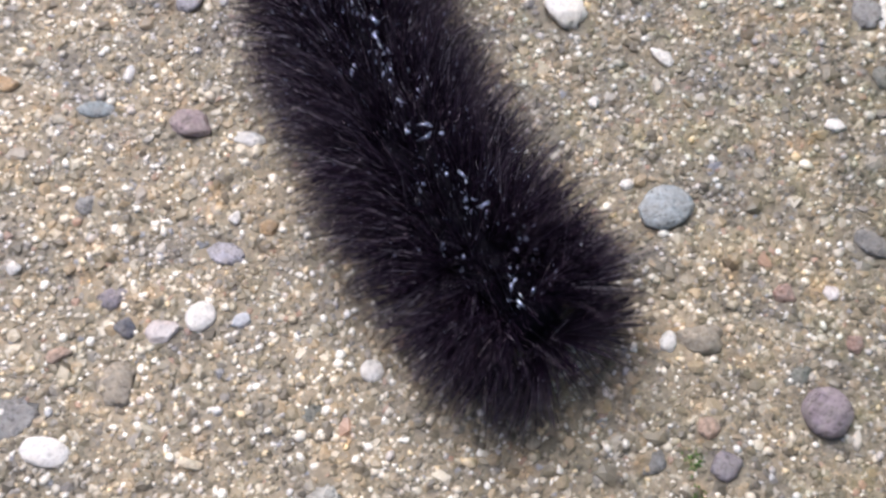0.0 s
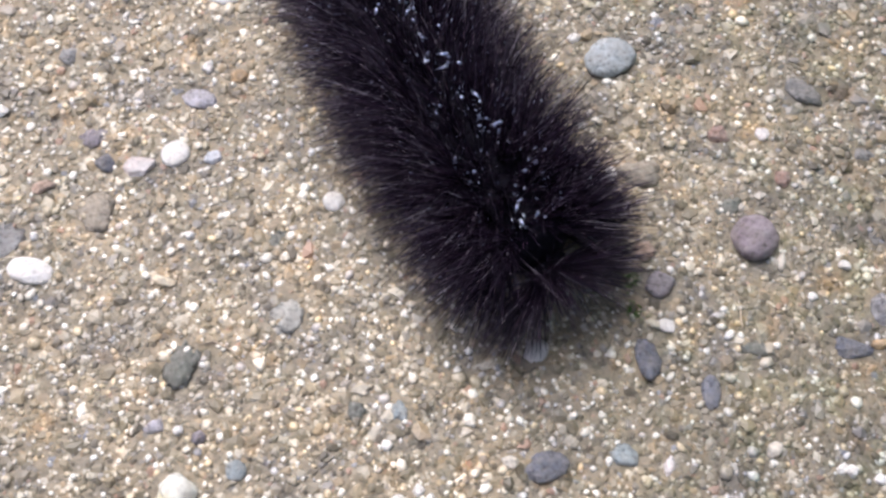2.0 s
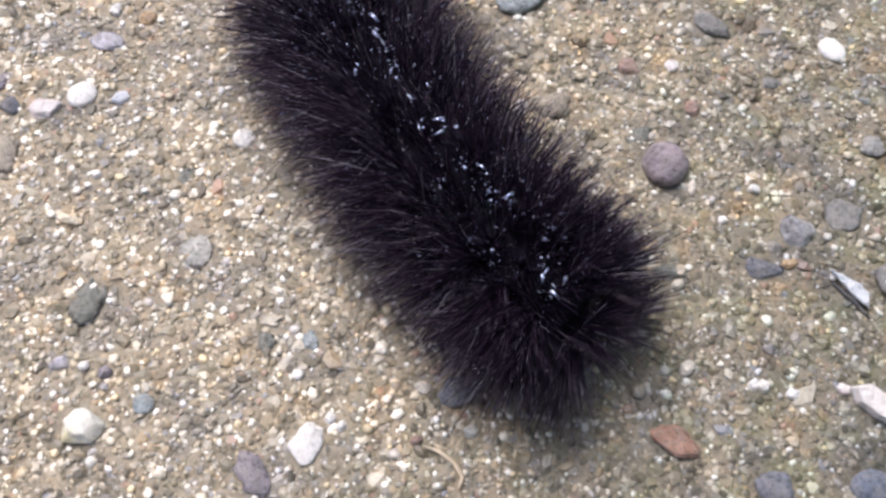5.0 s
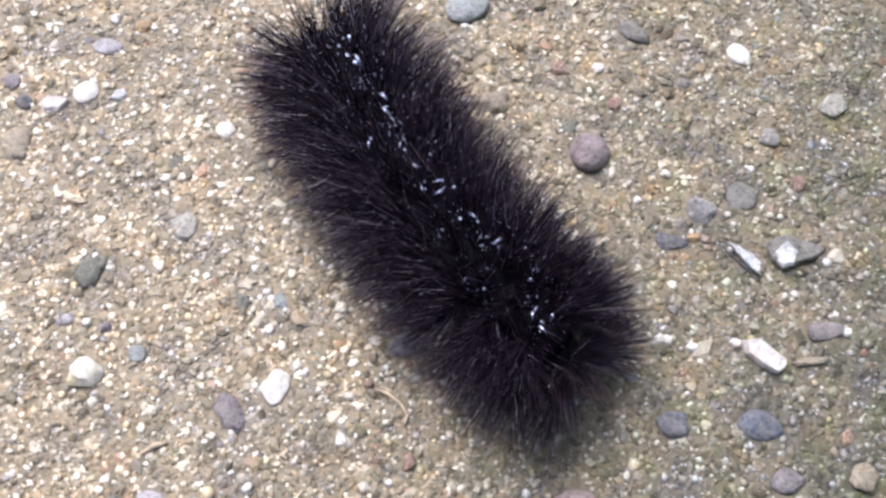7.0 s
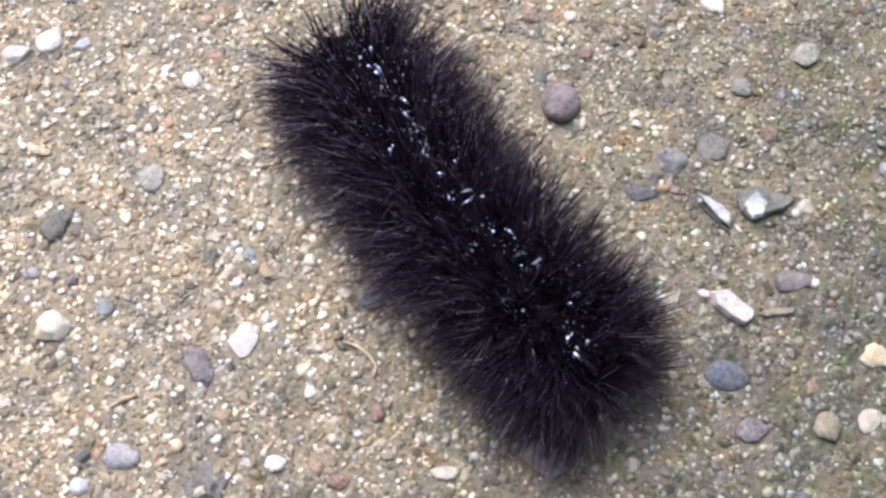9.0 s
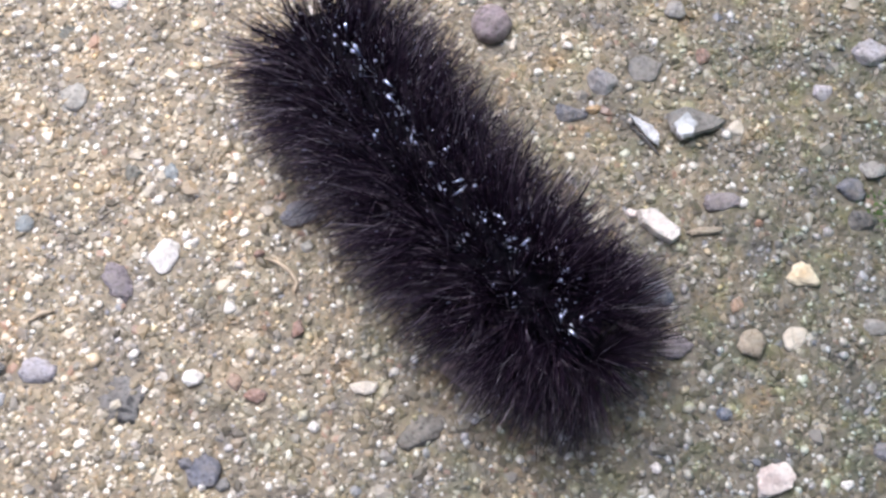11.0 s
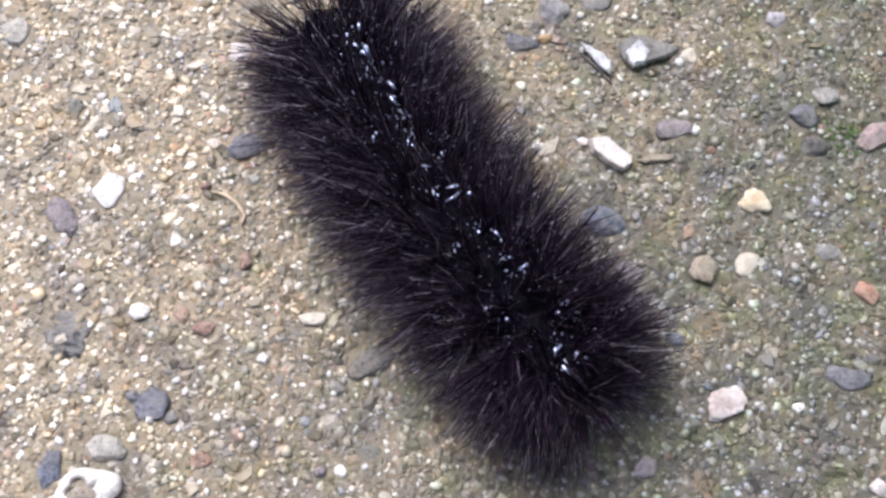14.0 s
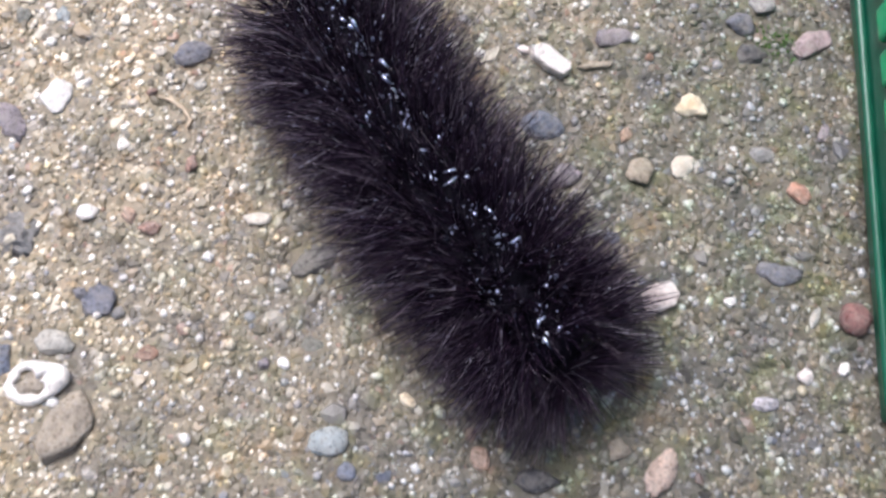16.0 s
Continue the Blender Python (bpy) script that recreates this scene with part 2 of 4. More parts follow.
STONES = {
    "white": ("small chalky white pebble set in sandy concrete", (0.93, 0.91, 0.86), (0.84, 0.80, 0.72)),
    "whitey": ("white angular pebble with a yellow stain, set in concrete", (0.90, 0.88, 0.76), (0.74, 0.68, 0.40)),
    "cream": ("cream stone chip set in sandy concrete", (0.70, 0.65, 0.56), (0.54, 0.48, 0.38)),
    "paleg": ("pale grey pebble set in sandy concrete", (0.42, 0.42, 0.38), (0.26, 0.26, 0.24)),
    "bluew": ("bluish-white stone chip set in sandy concrete", (0.72, 0.75, 0.79), (0.40, 0.43, 0.47)),
    "silver": ("silvery grey glittering stone set in concrete", (0.488, 0.488, 0.512), (0.146, 0.146, 0.159)),
    "grey": ("grey flat pebble set in sandy concrete", (0.293, 0.293, 0.287), (0.183, 0.183, 0.183)),
    "dgrey": ("dark grey pebble set in sandy concrete", (0.207, 0.207, 0.201), (0.116, 0.116, 0.116)),
    "dark": ("blackish stone set in sandy concrete", (0.075, 0.078, 0.085), (0.04, 0.04, 0.045)),
    "slate": ("slate-grey pebble set in sandy concrete", (0.150, 0.160, 0.195), (0.09, 0.095, 0.115)),
    "blue": ("blue-grey slate pebble set in sandy concrete", (0.125, 0.150, 0.205), (0.07, 0.085, 0.12)),
    "paleblue": ("smooth pale blue-grey pebble set in sandy concrete", (0.40, 0.45, 0.47), (0.26, 0.30, 0.32)),
    "bluegrey": ("smooth blue-grey pebble set in sandy concrete", (0.305, 0.354, 0.366), (0.183, 0.220, 0.232)),
    "green": ("greenish grey stone flush with the concrete", (0.165, 0.175, 0.150), (0.10, 0.108, 0.09)),
    "mauve": ("mauve-grey pebble set in sandy concrete", (0.25, 0.225, 0.25), (0.155, 0.14, 0.155)),
    "purple": ("round purple-grey pebble standing proud of the concrete", (0.30, 0.25, 0.285), (0.16, 0.13, 0.15)),
    "wine": ("round wine-red pebble beside the green plastic crate", (0.20, 0.085, 0.08), (0.11, 0.05, 0.055)),
    "lav": ("lavender-grey pebble set in sandy concrete", (0.43, 0.42, 0.46), (0.25, 0.245, 0.27)),
    "pink": ("dull pink stone chip set in sandy concrete", (0.34, 0.22, 0.18), (0.22, 0.13, 0.10)),
    "pinkw": ("pinkish-white stone chip set in sandy concrete", (0.82, 0.77, 0.74), (0.56, 0.47, 0.45)),
    "pinkg": ("pinkish-grey angular stone set in concrete", (0.36, 0.285, 0.29), (0.22, 0.17, 0.175)),
    "peach": ("peach-coloured pebble set in sandy concrete", (0.46, 0.33, 0.25), (0.34, 0.23, 0.16)),
    "salmon": ("salmon-orange pebble set in sandy concrete", (0.47, 0.27, 0.20), (0.34, 0.18, 0.13)),
    "orange": ("ochre-orange stone chip set in sandy concrete", (0.48, 0.33, 0.18), (0.36, 0.24, 0.13)),
    "yellow": ("yellowish cream pebble set in sandy concrete", (0.84, 0.75, 0.57), (0.66, 0.50, 0.30)),
    "rust": ("rusty brown stone chip set in sandy concrete", (0.27, 0.16, 0.11), (0.18, 0.10, 0.07)),
    "red": ("red-brown angular stone set in sandy concrete", (0.36, 0.20, 0.14), (0.22, 0.12, 0.085)),
    "brick": ("brick-pink long stone set in sandy concrete", (0.50, 0.39, 0.33), (0.34, 0.25, 0.20)),
    "brown": ("grey-brown flat stone set in sandy concrete", (0.19, 0.183, 0.163), (0.12, 0.115, 0.10)),
    "tan": ("tan-grey rounded pebble set in sandy concrete", (0.342, 0.299, 0.232), (0.220, 0.189, 0.146)),
}
STONE_MATS = {k: stone_material(k + "_stone", *(tuple(min(0.93, c * (1.0 if v[1][1] > 0.5 else 1.08)) for c in tone) for tone in v[1:]), 0.3 if k in ("silver", "wine", "blue") else 0.32, (0.75, 0.75, 0.76) if k == "silver" else None, 0.15 if v[1][1] > 0.5 else 0.45, 0.35 if v[1][1] > 0.5 else 0.9) for k, v in STONES.items()}


# ---------------------------------------------------------------- helpers
def mesh_object(name, verts, faces, material, parent=None, smooth=True):
    me = bpy.data.meshes.new(name)
    me.from_pydata([tuple(v) for v in verts] if not isinstance(verts, np.ndarray) else verts.tolist(), [], faces if isinstance(faces, list) else faces.tolist())
    me.materials.append(material)
    me.polygons.foreach_set("use_smooth", [smooth] * len(me.polygons))
    me.update()
    ob = new(name, me)
    ob.parent = parent
    return ob


def part(name, bm, material, parent, label="", smooth=True):
    me = bpy.data.meshes.new(name)
    bm.to_mesh(me)
    bm.free()
    me.materials.append(material)
    me.polygons.foreach_set("use_smooth", [smooth] * len(me.polygons))
    ob = new(name, me)
    ob.parent = parent
    return tagged(ob, label)


LATTICE = np.random.RandomState(5).rand(256, 256)


def value_noise(x, y, size, seed=0):
    """Smooth noise 0..1 with cells of that size."""
    u, v = x / size + seed * 17.3, y / size + seed * 9.7
    i, j = np.floor(u).astype(int), np.floor(v).astype(int)
    fu, fv = u - i, v - j
    fu, fv = fu * fu * (3 - 2 * fu), fv * fv * (3 - 2 * fv)
    a, b = LATTICE[i % 256, j % 256], LATTICE[(i + 1) % 256, j % 256]
    c, d = LATTICE[i % 256, (j + 1) % 256], LATTICE[(i + 1) % 256, (j + 1) % 256]
    return (a * (1 - fu) + b * fu) * (1 - fv) + (c * (1 - fu) + d * fu) * fv


def ground_height(x, y):
    """Height of the concrete in mm at x, y in mm: flat far off, pitted where the caterpillar crawls."""
    near = np.clip(1.4 - np.hypot((x - 22) / 110, (y - 8) / 110), 0, 1)
    h = (value_noise(x, y, 14, 1) - 0.5) * 0.7 + (value_noise(x, y, 4.5, 2) - 0.5) * 0.55 + (value_noise(x, y, 1.6, 3) - 0.5) * 0.38 + (value_noise(x, y, 0.7, 4) - 0.5) * 0.2
    return (h - 0.15) * near


# ---------------------------------------------------------------- ground
def build_ground():
    outer = [105 * 1.55 ** k for k in range(1, 15)]
    xs = np.array([-70 - o for o in outer[::-1]] + list(np.arange(-60, 106, 0.45)) + [100 + o for o in outer])
    ys = np.array([-70 - o for o in outer[::-1]] + list(np.arange(-68, 86, 0.45)) + [85 + o for o in outer])
    gx, gy = np.meshgrid(xs, ys)
    verts = np.stack([gx, gy, ground_height(gx, gy)], -1).reshape(-1, 3) * MM
    n, m = len(xs), len(ys)
    idx = np.arange(n * m).reshape(m, n)
    faces = np.stack([idx[:-1, :-1], idx[:-1, 1:], idx[1:, 1:], idx[1:, :-1]], -1).reshape(-1, 4)
    tagged(mesh_object("ground", verts, faces, CONCRETE), "weathered sandy concrete with exposed grit and mossy patches", "ground", kind="structure")


build_ground()


# ---------------------------------------------------------------- caterpillar
# Row: seconds, place of the back's middle in cm, heading and bend of the fore body in degrees.
CRAWL = [
    (0, 0.166, 3.513, -60.9, 12), (0.5, 0.350, 3.235, -59.6, 18), (1, 0.521, 3.010, -59.2, 14), (1.5, 0.665, 2.760, -60.2, 3),
    (2, 0.725, 2.590, -61.3, 3), (2.5, 0.835, 2.300, -61.9, -1), (3, 0.985, 2.090, -61.5, 8), (3.5, 1.115, 1.820, -59.5, 17),
    (4, 1.258, 1.645, -58.2, 18), (4.2, 1.304, 1.563, -57.7, 17), (5.3, 1.560, 1.120, -57.2, 8), (6.5, 1.825, 0.685, -56.7, -1),
    (7, 1.975, 0.510, -55.6, 10), (7.5, 2.135, 0.385, -54.0, 7), (8, 2.255, 0.262, -54.2, -4), (8.2, 2.305, 0.180, -54.2, -6),
    (9.3, 2.620, -0.190, -54.0, 7), (10.3, 2.935, -0.590, -53.7, 10), (10.5, 2.990, -0.690, -53.3, 9), (11, 3.145, -0.815, -51.8, 7),
    (11.5, 3.245, -0.945, -52.6, 2), (12, 3.295, -1.100, -54.3, -7), (12.5, 3.328, -1.250, -56.2, -8), (13, 3.345, -1.380, -57.8, -4),
    (13.5, 3.390, -1.545, -58.6, -2), (14, 3.500, -1.665, -58.1, 7), (14.5, 3.660, -1.835, -56.6, 17), (15, 3.755, -2.010, -56.3, 17),
    (15.5, 3.845, -2.255, -57.2, 7), (16, 3.948, -2.440, -57.1, -1)]
SEGMENTS = 13
PITCH = 3.05  # mm from segment to segment
FIRST = 9.5   # mm from the back's middle to the first segment
RING = [-112, -86, -62, -38, -14, 14, 38, 62, 86, 112]  # warts round a segment, degrees from the top


# Glints on the back's bristles, put in as bright flecks: mm ahead of the back's middle, mm to its side, how many, how
# far strewn.
GLINTS = [
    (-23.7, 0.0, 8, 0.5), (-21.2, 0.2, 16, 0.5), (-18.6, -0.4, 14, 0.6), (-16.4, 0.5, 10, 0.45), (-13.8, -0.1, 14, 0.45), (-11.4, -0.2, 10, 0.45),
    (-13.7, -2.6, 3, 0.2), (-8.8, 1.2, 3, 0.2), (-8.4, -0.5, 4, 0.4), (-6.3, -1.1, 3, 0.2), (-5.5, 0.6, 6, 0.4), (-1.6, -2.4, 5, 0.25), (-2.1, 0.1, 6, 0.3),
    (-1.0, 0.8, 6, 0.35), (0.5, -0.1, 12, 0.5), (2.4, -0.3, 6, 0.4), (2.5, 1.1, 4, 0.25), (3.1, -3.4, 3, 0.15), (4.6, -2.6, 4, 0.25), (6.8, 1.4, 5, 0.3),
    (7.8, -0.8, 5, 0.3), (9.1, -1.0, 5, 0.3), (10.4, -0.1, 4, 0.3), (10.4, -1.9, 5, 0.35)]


def bristles(rng, roots, lean, length, count, fine):
    """Straight, tapered bristles that fan out from each wart; places in mm in the segment's space."""
    verts, faces, kinds = [], [], []
    for (root, way, reach) in roots:
        back = abs(way[1]) < 0.4
        clumps = [way + rng.normal(0, 0.34, 3) for _ in range(14)]
        for k in range(int((count + fine) * (0.75 if back else 1))):
            thin = k % 5 > 2 if back else k >= count
            d = (clumps[k % 14] + rng.normal(0, 0.035, 3) if k % 5 else way + rng.normal(0, 0.36, 3)) + np.array([lean * rng.uniform(0.5, 1.2), 0, 0])
            d /= np.linalg.norm(d)
            size = length * reach * (0.70 + 0.50 * rng.uniform() if thin else (0.56 + 0.44 * rng.uniform()) * (1.24 if rng.uniform() < 0.12 else 1))
            start = root + rng.normal(0, 0.30, 3)
            if start[2] + CORE + d[2] * size < 0.3:
                d[2] = (0.3 - start[2] - CORE) / size
                d /= np.linalg.norm(d)
            bend = rng.normal(0, 0.022, 3) - np.array([0, 0, 0.015])
            side = np.cross(d, rng.normal(0, 1, 3))
            side /= np.linalg.norm(side)
            other = np.cross(d, side)
            base = len(verts)
            chance = rng.uniform()
            # kind 2 paints a glint in pale colour, on thick bristles only outwards
            kind = 2 if chance < (0.005 if back else 0.032) else 1 if thin and chance < (0.25 if back else 0.8) else 0
            kinds += [kind if thin else 0] * 3 + [kind] * 6
            thick = rng.uniform(0.016, 0.026) if thin or kind == 2 else rng.uniform(0.046, 0.086)
            for f, w in ((0, 1.0), (0.5, 0.85), (0.85, 0.45)):
                p = start + d * size * f + bend * size * f * f
                for a in (0, 2.094, 4.189):
                    verts.append(p + (side * math.cos(a) + other * math.sin(a)) * thick * w)
            verts.append(start + d * size + bend * size)
            for j in (0, 3):
                for a in range(3):
                    b = (a + 1) % 3
                    faces.append((base + j + a, base + j + b, base + j + 3 + b, base + j + 3 + a))
            for a in range(3):
                faces.append((base + 6 + a, base + 6 + (a + 1) % 3, base + 9))
    return np.array(verts) * MM, faces, kinds


def bristle_coat(verts, faces, soft, parent, label):
    """One mesh of stiff bristles, finer, paler hairs, and a few pale ones that paint glints."""
    coat = mesh_object("bristles", verts, faces, BRISTLE, parent)
    coat.data.materials.append(FINE_HAIR)
    coat.data.materials.append(GLINT_HAIR)
    coat.data.polygons.foreach_set("material_index", soft)
    return tagged(coat, label, kind="stuff")


CORE = 5.0  # mm, height of the body's middle line above the ground


def segment_radius(n):
    return 4.2 * (1 - 0.12 * max(0, (2 - n)) / 2 - 0.16 * max(0, n - 10) / 2)


def add_glint(rng, verts, faces, at, way, size, reach):
    """A small glossy grain that stands in for a glint, longer along way."""
    way = way / np.linalg.norm(way)
    side = np.cross(way, rng.normal(0, 1, 3))
    side /= np.linalg.norm(side)
    other, base = np.cross(way, side), len(verts)
    verts = verts + [at - way * size] + [at + (side * math.cos(q) + other * math.sin(q)) * size for q in (0, 1.257, 2.513, 3.77, 5.027)] + [at + way * size * reach]
    for k in range(5):
        j = (k + 1) % 5
        faces = faces + [(base, base + 1 + j, base + 1 + k), (base + 6, base + 1 + k, base + 1 + j)]
    return verts, faces


def build_segment(n, parent, rng):
    """One ring of the body with its warts, bristles and, under some rings, a pair of short prolegs."""
    r = segment_radius(n)
    bm = bmesh.new()
    bmesh.ops.create_uvsphere(bm, u_segments=28, v_segments=14, radius=1.0)
    bmesh.ops.rotate(bm, verts=bm.verts, matrix=Matrix.Rotation(radians(90), 3, "Y"))
    for v in bm.verts:
        x, y, z = v.co
        fold = 1 + 0.05 * math.sin(9 * math.atan2(z, y)) * (1 - x * x)
        v.co = Vector((x * PITCH * 1.05, y * r * fold, z * r * 0.92 * fold)) * MM
    seg = part("segment", bm, CUTICLE, parent, "glossy black body ring")
    roots = []
    for angle in RING:
        a = radians(angle + rng.uniform(-3, 3))
        way = np.array([rng.uniform(-0.12, 0.12), math.sin(a), math.cos(a)])
        root = np.array([rng.uniform(-0.4, 0.4), math.sin(a) * r * 0.96, math.cos(a) * r * 0.90])
        side = abs(math.sin(a))
        roots.append((root, way, 0.66 + (0.36 if a > 0 else 0.33) * side))
        bm = bmesh.new()
        bmesh.ops.create_icosphere(bm, subdivisions=2, radius=rng.uniform(0.35, 0.55) * MM, matrix=Matrix.Translation(Vector(root) * MM))
        for v in bm.verts:
            v.co += Vector(rng.normal(0, 0.05, 3)) * MM
        part("wart", bm, WART, seg)
    if n < 2:
        for angle in (-100, -75, -50, 50, 75, 100):
            a = radians(angle)
            roots.append((np.array([1.3, math.sin(a) * r * 0.9, math.cos(a) * r * 0.8]), np.array([0.25, math.sin(a), math.cos(a)]), 0.9))
    verts, faces = [], []
    here = FIRST - PITCH * n
    for along, across, grains, spread in GLINTS:
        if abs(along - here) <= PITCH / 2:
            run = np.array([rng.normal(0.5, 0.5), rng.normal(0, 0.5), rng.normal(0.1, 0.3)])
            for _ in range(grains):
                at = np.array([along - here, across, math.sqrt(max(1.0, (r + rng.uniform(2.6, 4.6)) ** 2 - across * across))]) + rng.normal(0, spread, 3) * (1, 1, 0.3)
                verts, faces = add_glint(rng, verts, faces, at, run + rng.normal(0, 0.4, 3), float(np.clip(rng.lognormal(-2.75, 0.6), 0.02, 0.20)), rng.choice([1.0, 2.0, 4.0, 7.0]))
    # single glints strewn wider, as bright grains near the bristle tips
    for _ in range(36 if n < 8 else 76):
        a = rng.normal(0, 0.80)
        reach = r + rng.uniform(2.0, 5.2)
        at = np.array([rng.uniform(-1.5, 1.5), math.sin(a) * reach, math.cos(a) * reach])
        verts, faces = add_glint(rng, verts, faces, at, np.array([rng.normal(0, 0.5), math.sin(a), math.cos(a)]), rng.uniform(0.022, 0.055), rng.choice([1.5, 3, 6, 10]))
    tagged(mesh_object("scale_patch", np.array(verts) * MM, faces, GLINT, seg, smooth=True), "tiny blue-grey grains standing in for glints on the back's bristles", kind="stuff")
    lean = {0: 0.32, 1: 0.08, 2: -0.12, 3: -0.28, SEGMENTS - 3: -0.48, SEGMENTS - 2: -0.55, SEGMENTS - 1: -0.72}.get(n, -0.42)
    bristle_coat(*bristles(rng, roots, lean, 8.8 if n > 2 else 8.6, 66 if n < 3 else 50, 22), seg, "dense stiff black bristles with a purplish sheen")
    if n in (0, 1, 2, 5, 6, 7, 8, 12):
        for s in (-1, 1):
            bm = bmesh.new()
            bmesh.ops.create_cone(bm, cap_ends=True, segments=10, radius1=0.55 * MM, radius2=0.8 * MM, depth=2.2 * MM, matrix=Matrix.Translation(Vector((0, s * 1.9, 1.1 - CORE)) * MM))
            bmesh.ops.bevel(bm, geom=bm.edges[:], offset=0.12 * MM, segments=1, affect="EDGES")
            part("proleg", bm, CUTICLE, seg)
    return seg


def build_caterpillar():
    rng = np.random.RandomState(11)
    root = tagged(new("caterpillar"), "black caterpillar covered in dense spiky bristles, crawling on concrete", "caterpillar")
    segments = [build_segment(n, root, rng) for n in range(SEGMENTS)]
    bm = bmesh.new()
    bmesh.ops.create_uvsphere(bm, u_segments=24, v_segments=14, radius=1.0)
    for v in bm.verts:
        x, y, z = v.co
        notch = 0.10 * math.exp(-(y * 5) ** 2) * max(0, z)
        v.co = Vector((x * 1.7, y * 2.1, (z - notch) * 1.9 - 1.0)) * MM
    head = part("head", bm, CUTICLE, root, "glossy black head capsule")
    roots = [(np.array([0.8, 1.6 * math.sin(a), 1.3 * math.cos(a) - 0.8]), np.array([0.34, 1.3 * math.sin(a), 0.5 * math.cos(a)]), 0.72 + 0.3 * abs(math.sin(a))) for a in np.radians([-135, -105, -75, -45, -15, 15, 45, 75, 105, 135])]
    bristle_coat(*bristles(rng, roots, 0.25, 7.7, 78, 24), head, "black bristles fanning out over the head")
    return root, segments, head


caterpillar, body_rings, head_capsule = build_caterpillar()


def crawl_state(t):
    times = [row[0] for row in CRAWL]
    return [float(np.interp(t, times, [row[k] for row in CRAWL])) for k in (1, 2, 3, 4)]


def body_point(s, bend):
    """Place and heading on the body's curve, s mm ahead of the back's middle."""
    x = y = 0.0
    turn = 0.0
    steps = 16
    for k in range(steps):
        q = s * (k + 0.5) / steps
        turn = bend * min(1, max(0, q - 1) / 6) if q > 0 else 8 * min(1, max(0, (-q - 5) / 14))
        turn = turn if q > 0 else -turn
        x += s / steps * math.cos(radians(turn))
        y += s / steps * math.sin(radians(turn))
    return x, y, turn


def ring_pose(s, t, bend):
    x, y, turn = body_point(s, bend)
    wave = math.sin(2 * math.pi * (t / 1.25 - s / 34))
    lift = 0.45 * max(0, wave) ** 2
    ahead = 0.35 * math.cos(2 * math.pi * (t / 1.25 - s / 34))
    c, d = math.cos(radians(turn)), math.sin(radians(turn))
    return pose((x + ahead * c) * MM, (y + ahead * d) * MM, (CORE + lift) * MM, 0, 0, turn)


# ---------------------------------------------------------------- green plastic crate
def rounded_box(bm, sx, sy, sz, at, bevel, segments=2):
    made = bmesh.ops.create_cube(bm, size=1.0)["verts"]
    for v in made:
        v.co = Vector((v.co.x * sx, v.co.y * sy, v.co.z * sz))
    edges = list({e for v in made for e in v.link_edges})
    out = bmesh.ops.bevel(bm, geom=edges, offset=bevel, segments=segments, affect="EDGES", profile=0.6)
    touched = {v for v in out["verts"]} | {v for v in made if v.is_valid}
    bmesh.ops.translate(bm, verts=list(touched), vec=Vector(at))


def build_crate():
    """A crate whose long side runs along its own y from the near corner; x points away from the caterpillar."""
    crate = tagged(new("plastic_crate"), "green plastic crate with small raised squares standing on concrete", "plastic crate")
    crate.matrix_world = pose(75.3 * MM, -41.2 * MM, 0.2 * MM, 0, 0, -7.2)
    long, wide, high, wall = 150, 95, 85, 2.2
    for name, sx, sy, sz, at in (
            ("long_side", wall, long, high, (wall / 2, long / 2, high / 2)),
            ("long_side", wall, long, high, (wide - wall / 2, long / 2, high / 2)),
            ("short_side", wide - 2 * wall - 0.4, wall, high - 0.4, (wide / 2, wall / 2 + 0.3, high / 2)),
            ("short_side", wide - 2 * wall - 0.4, wall, high - 0.4, (wide / 2, long - wall / 2 - 0.3, high / 2)),
            ("bottom", wide - 2 * wall - 0.4, long - 2 * wall - 1, 2.0, (wide / 2, long / 2, 2.0))):
        bm = bmesh.new()
        rounded_box(bm, sx * MM, sy * MM, sz * MM, Vector(at) * MM, 0.7 * MM, 3)
        part(name, bm, GREEN_PLASTIC, crate)
    bm = bmesh.new()
    rounded_box(bm, 0.9 * MM, (long - 2) * MM, 1.0 * MM, (-0.35 * MM, long / 2 * MM, 2.9 * MM), 0.35 * MM, 2)
    part("ridge", bm, GREEN_PLASTIC, crate, "thin ridge above the crate's foot")
    bm = bmesh.new()
    rounded_box(bm, 1.2 * MM, 3.7 * MM, 3.8 * MM, (0, 0, 0), 0.55 * MM, 3)
    first = part("square_boss", bm, GREEN_PAD, crate)
    first.location = (-0.1 * MM, 3.2 * MM, 8.3 * MM)
    for up in range(3):
        for row in range(30):
            if up or row:
                boss = new("square_boss", first.data)
                boss.parent = crate
                boss.location = (-0.1 * MM, (3.2 + 4.85 * row) * MM, (8.3 + 5.0 * up) * MM)
    return crate


build_crate()

# ---------------------------------------------------------------- stones
FOOTPRINTS = []
stone_rng = np.random.RandomState(23)


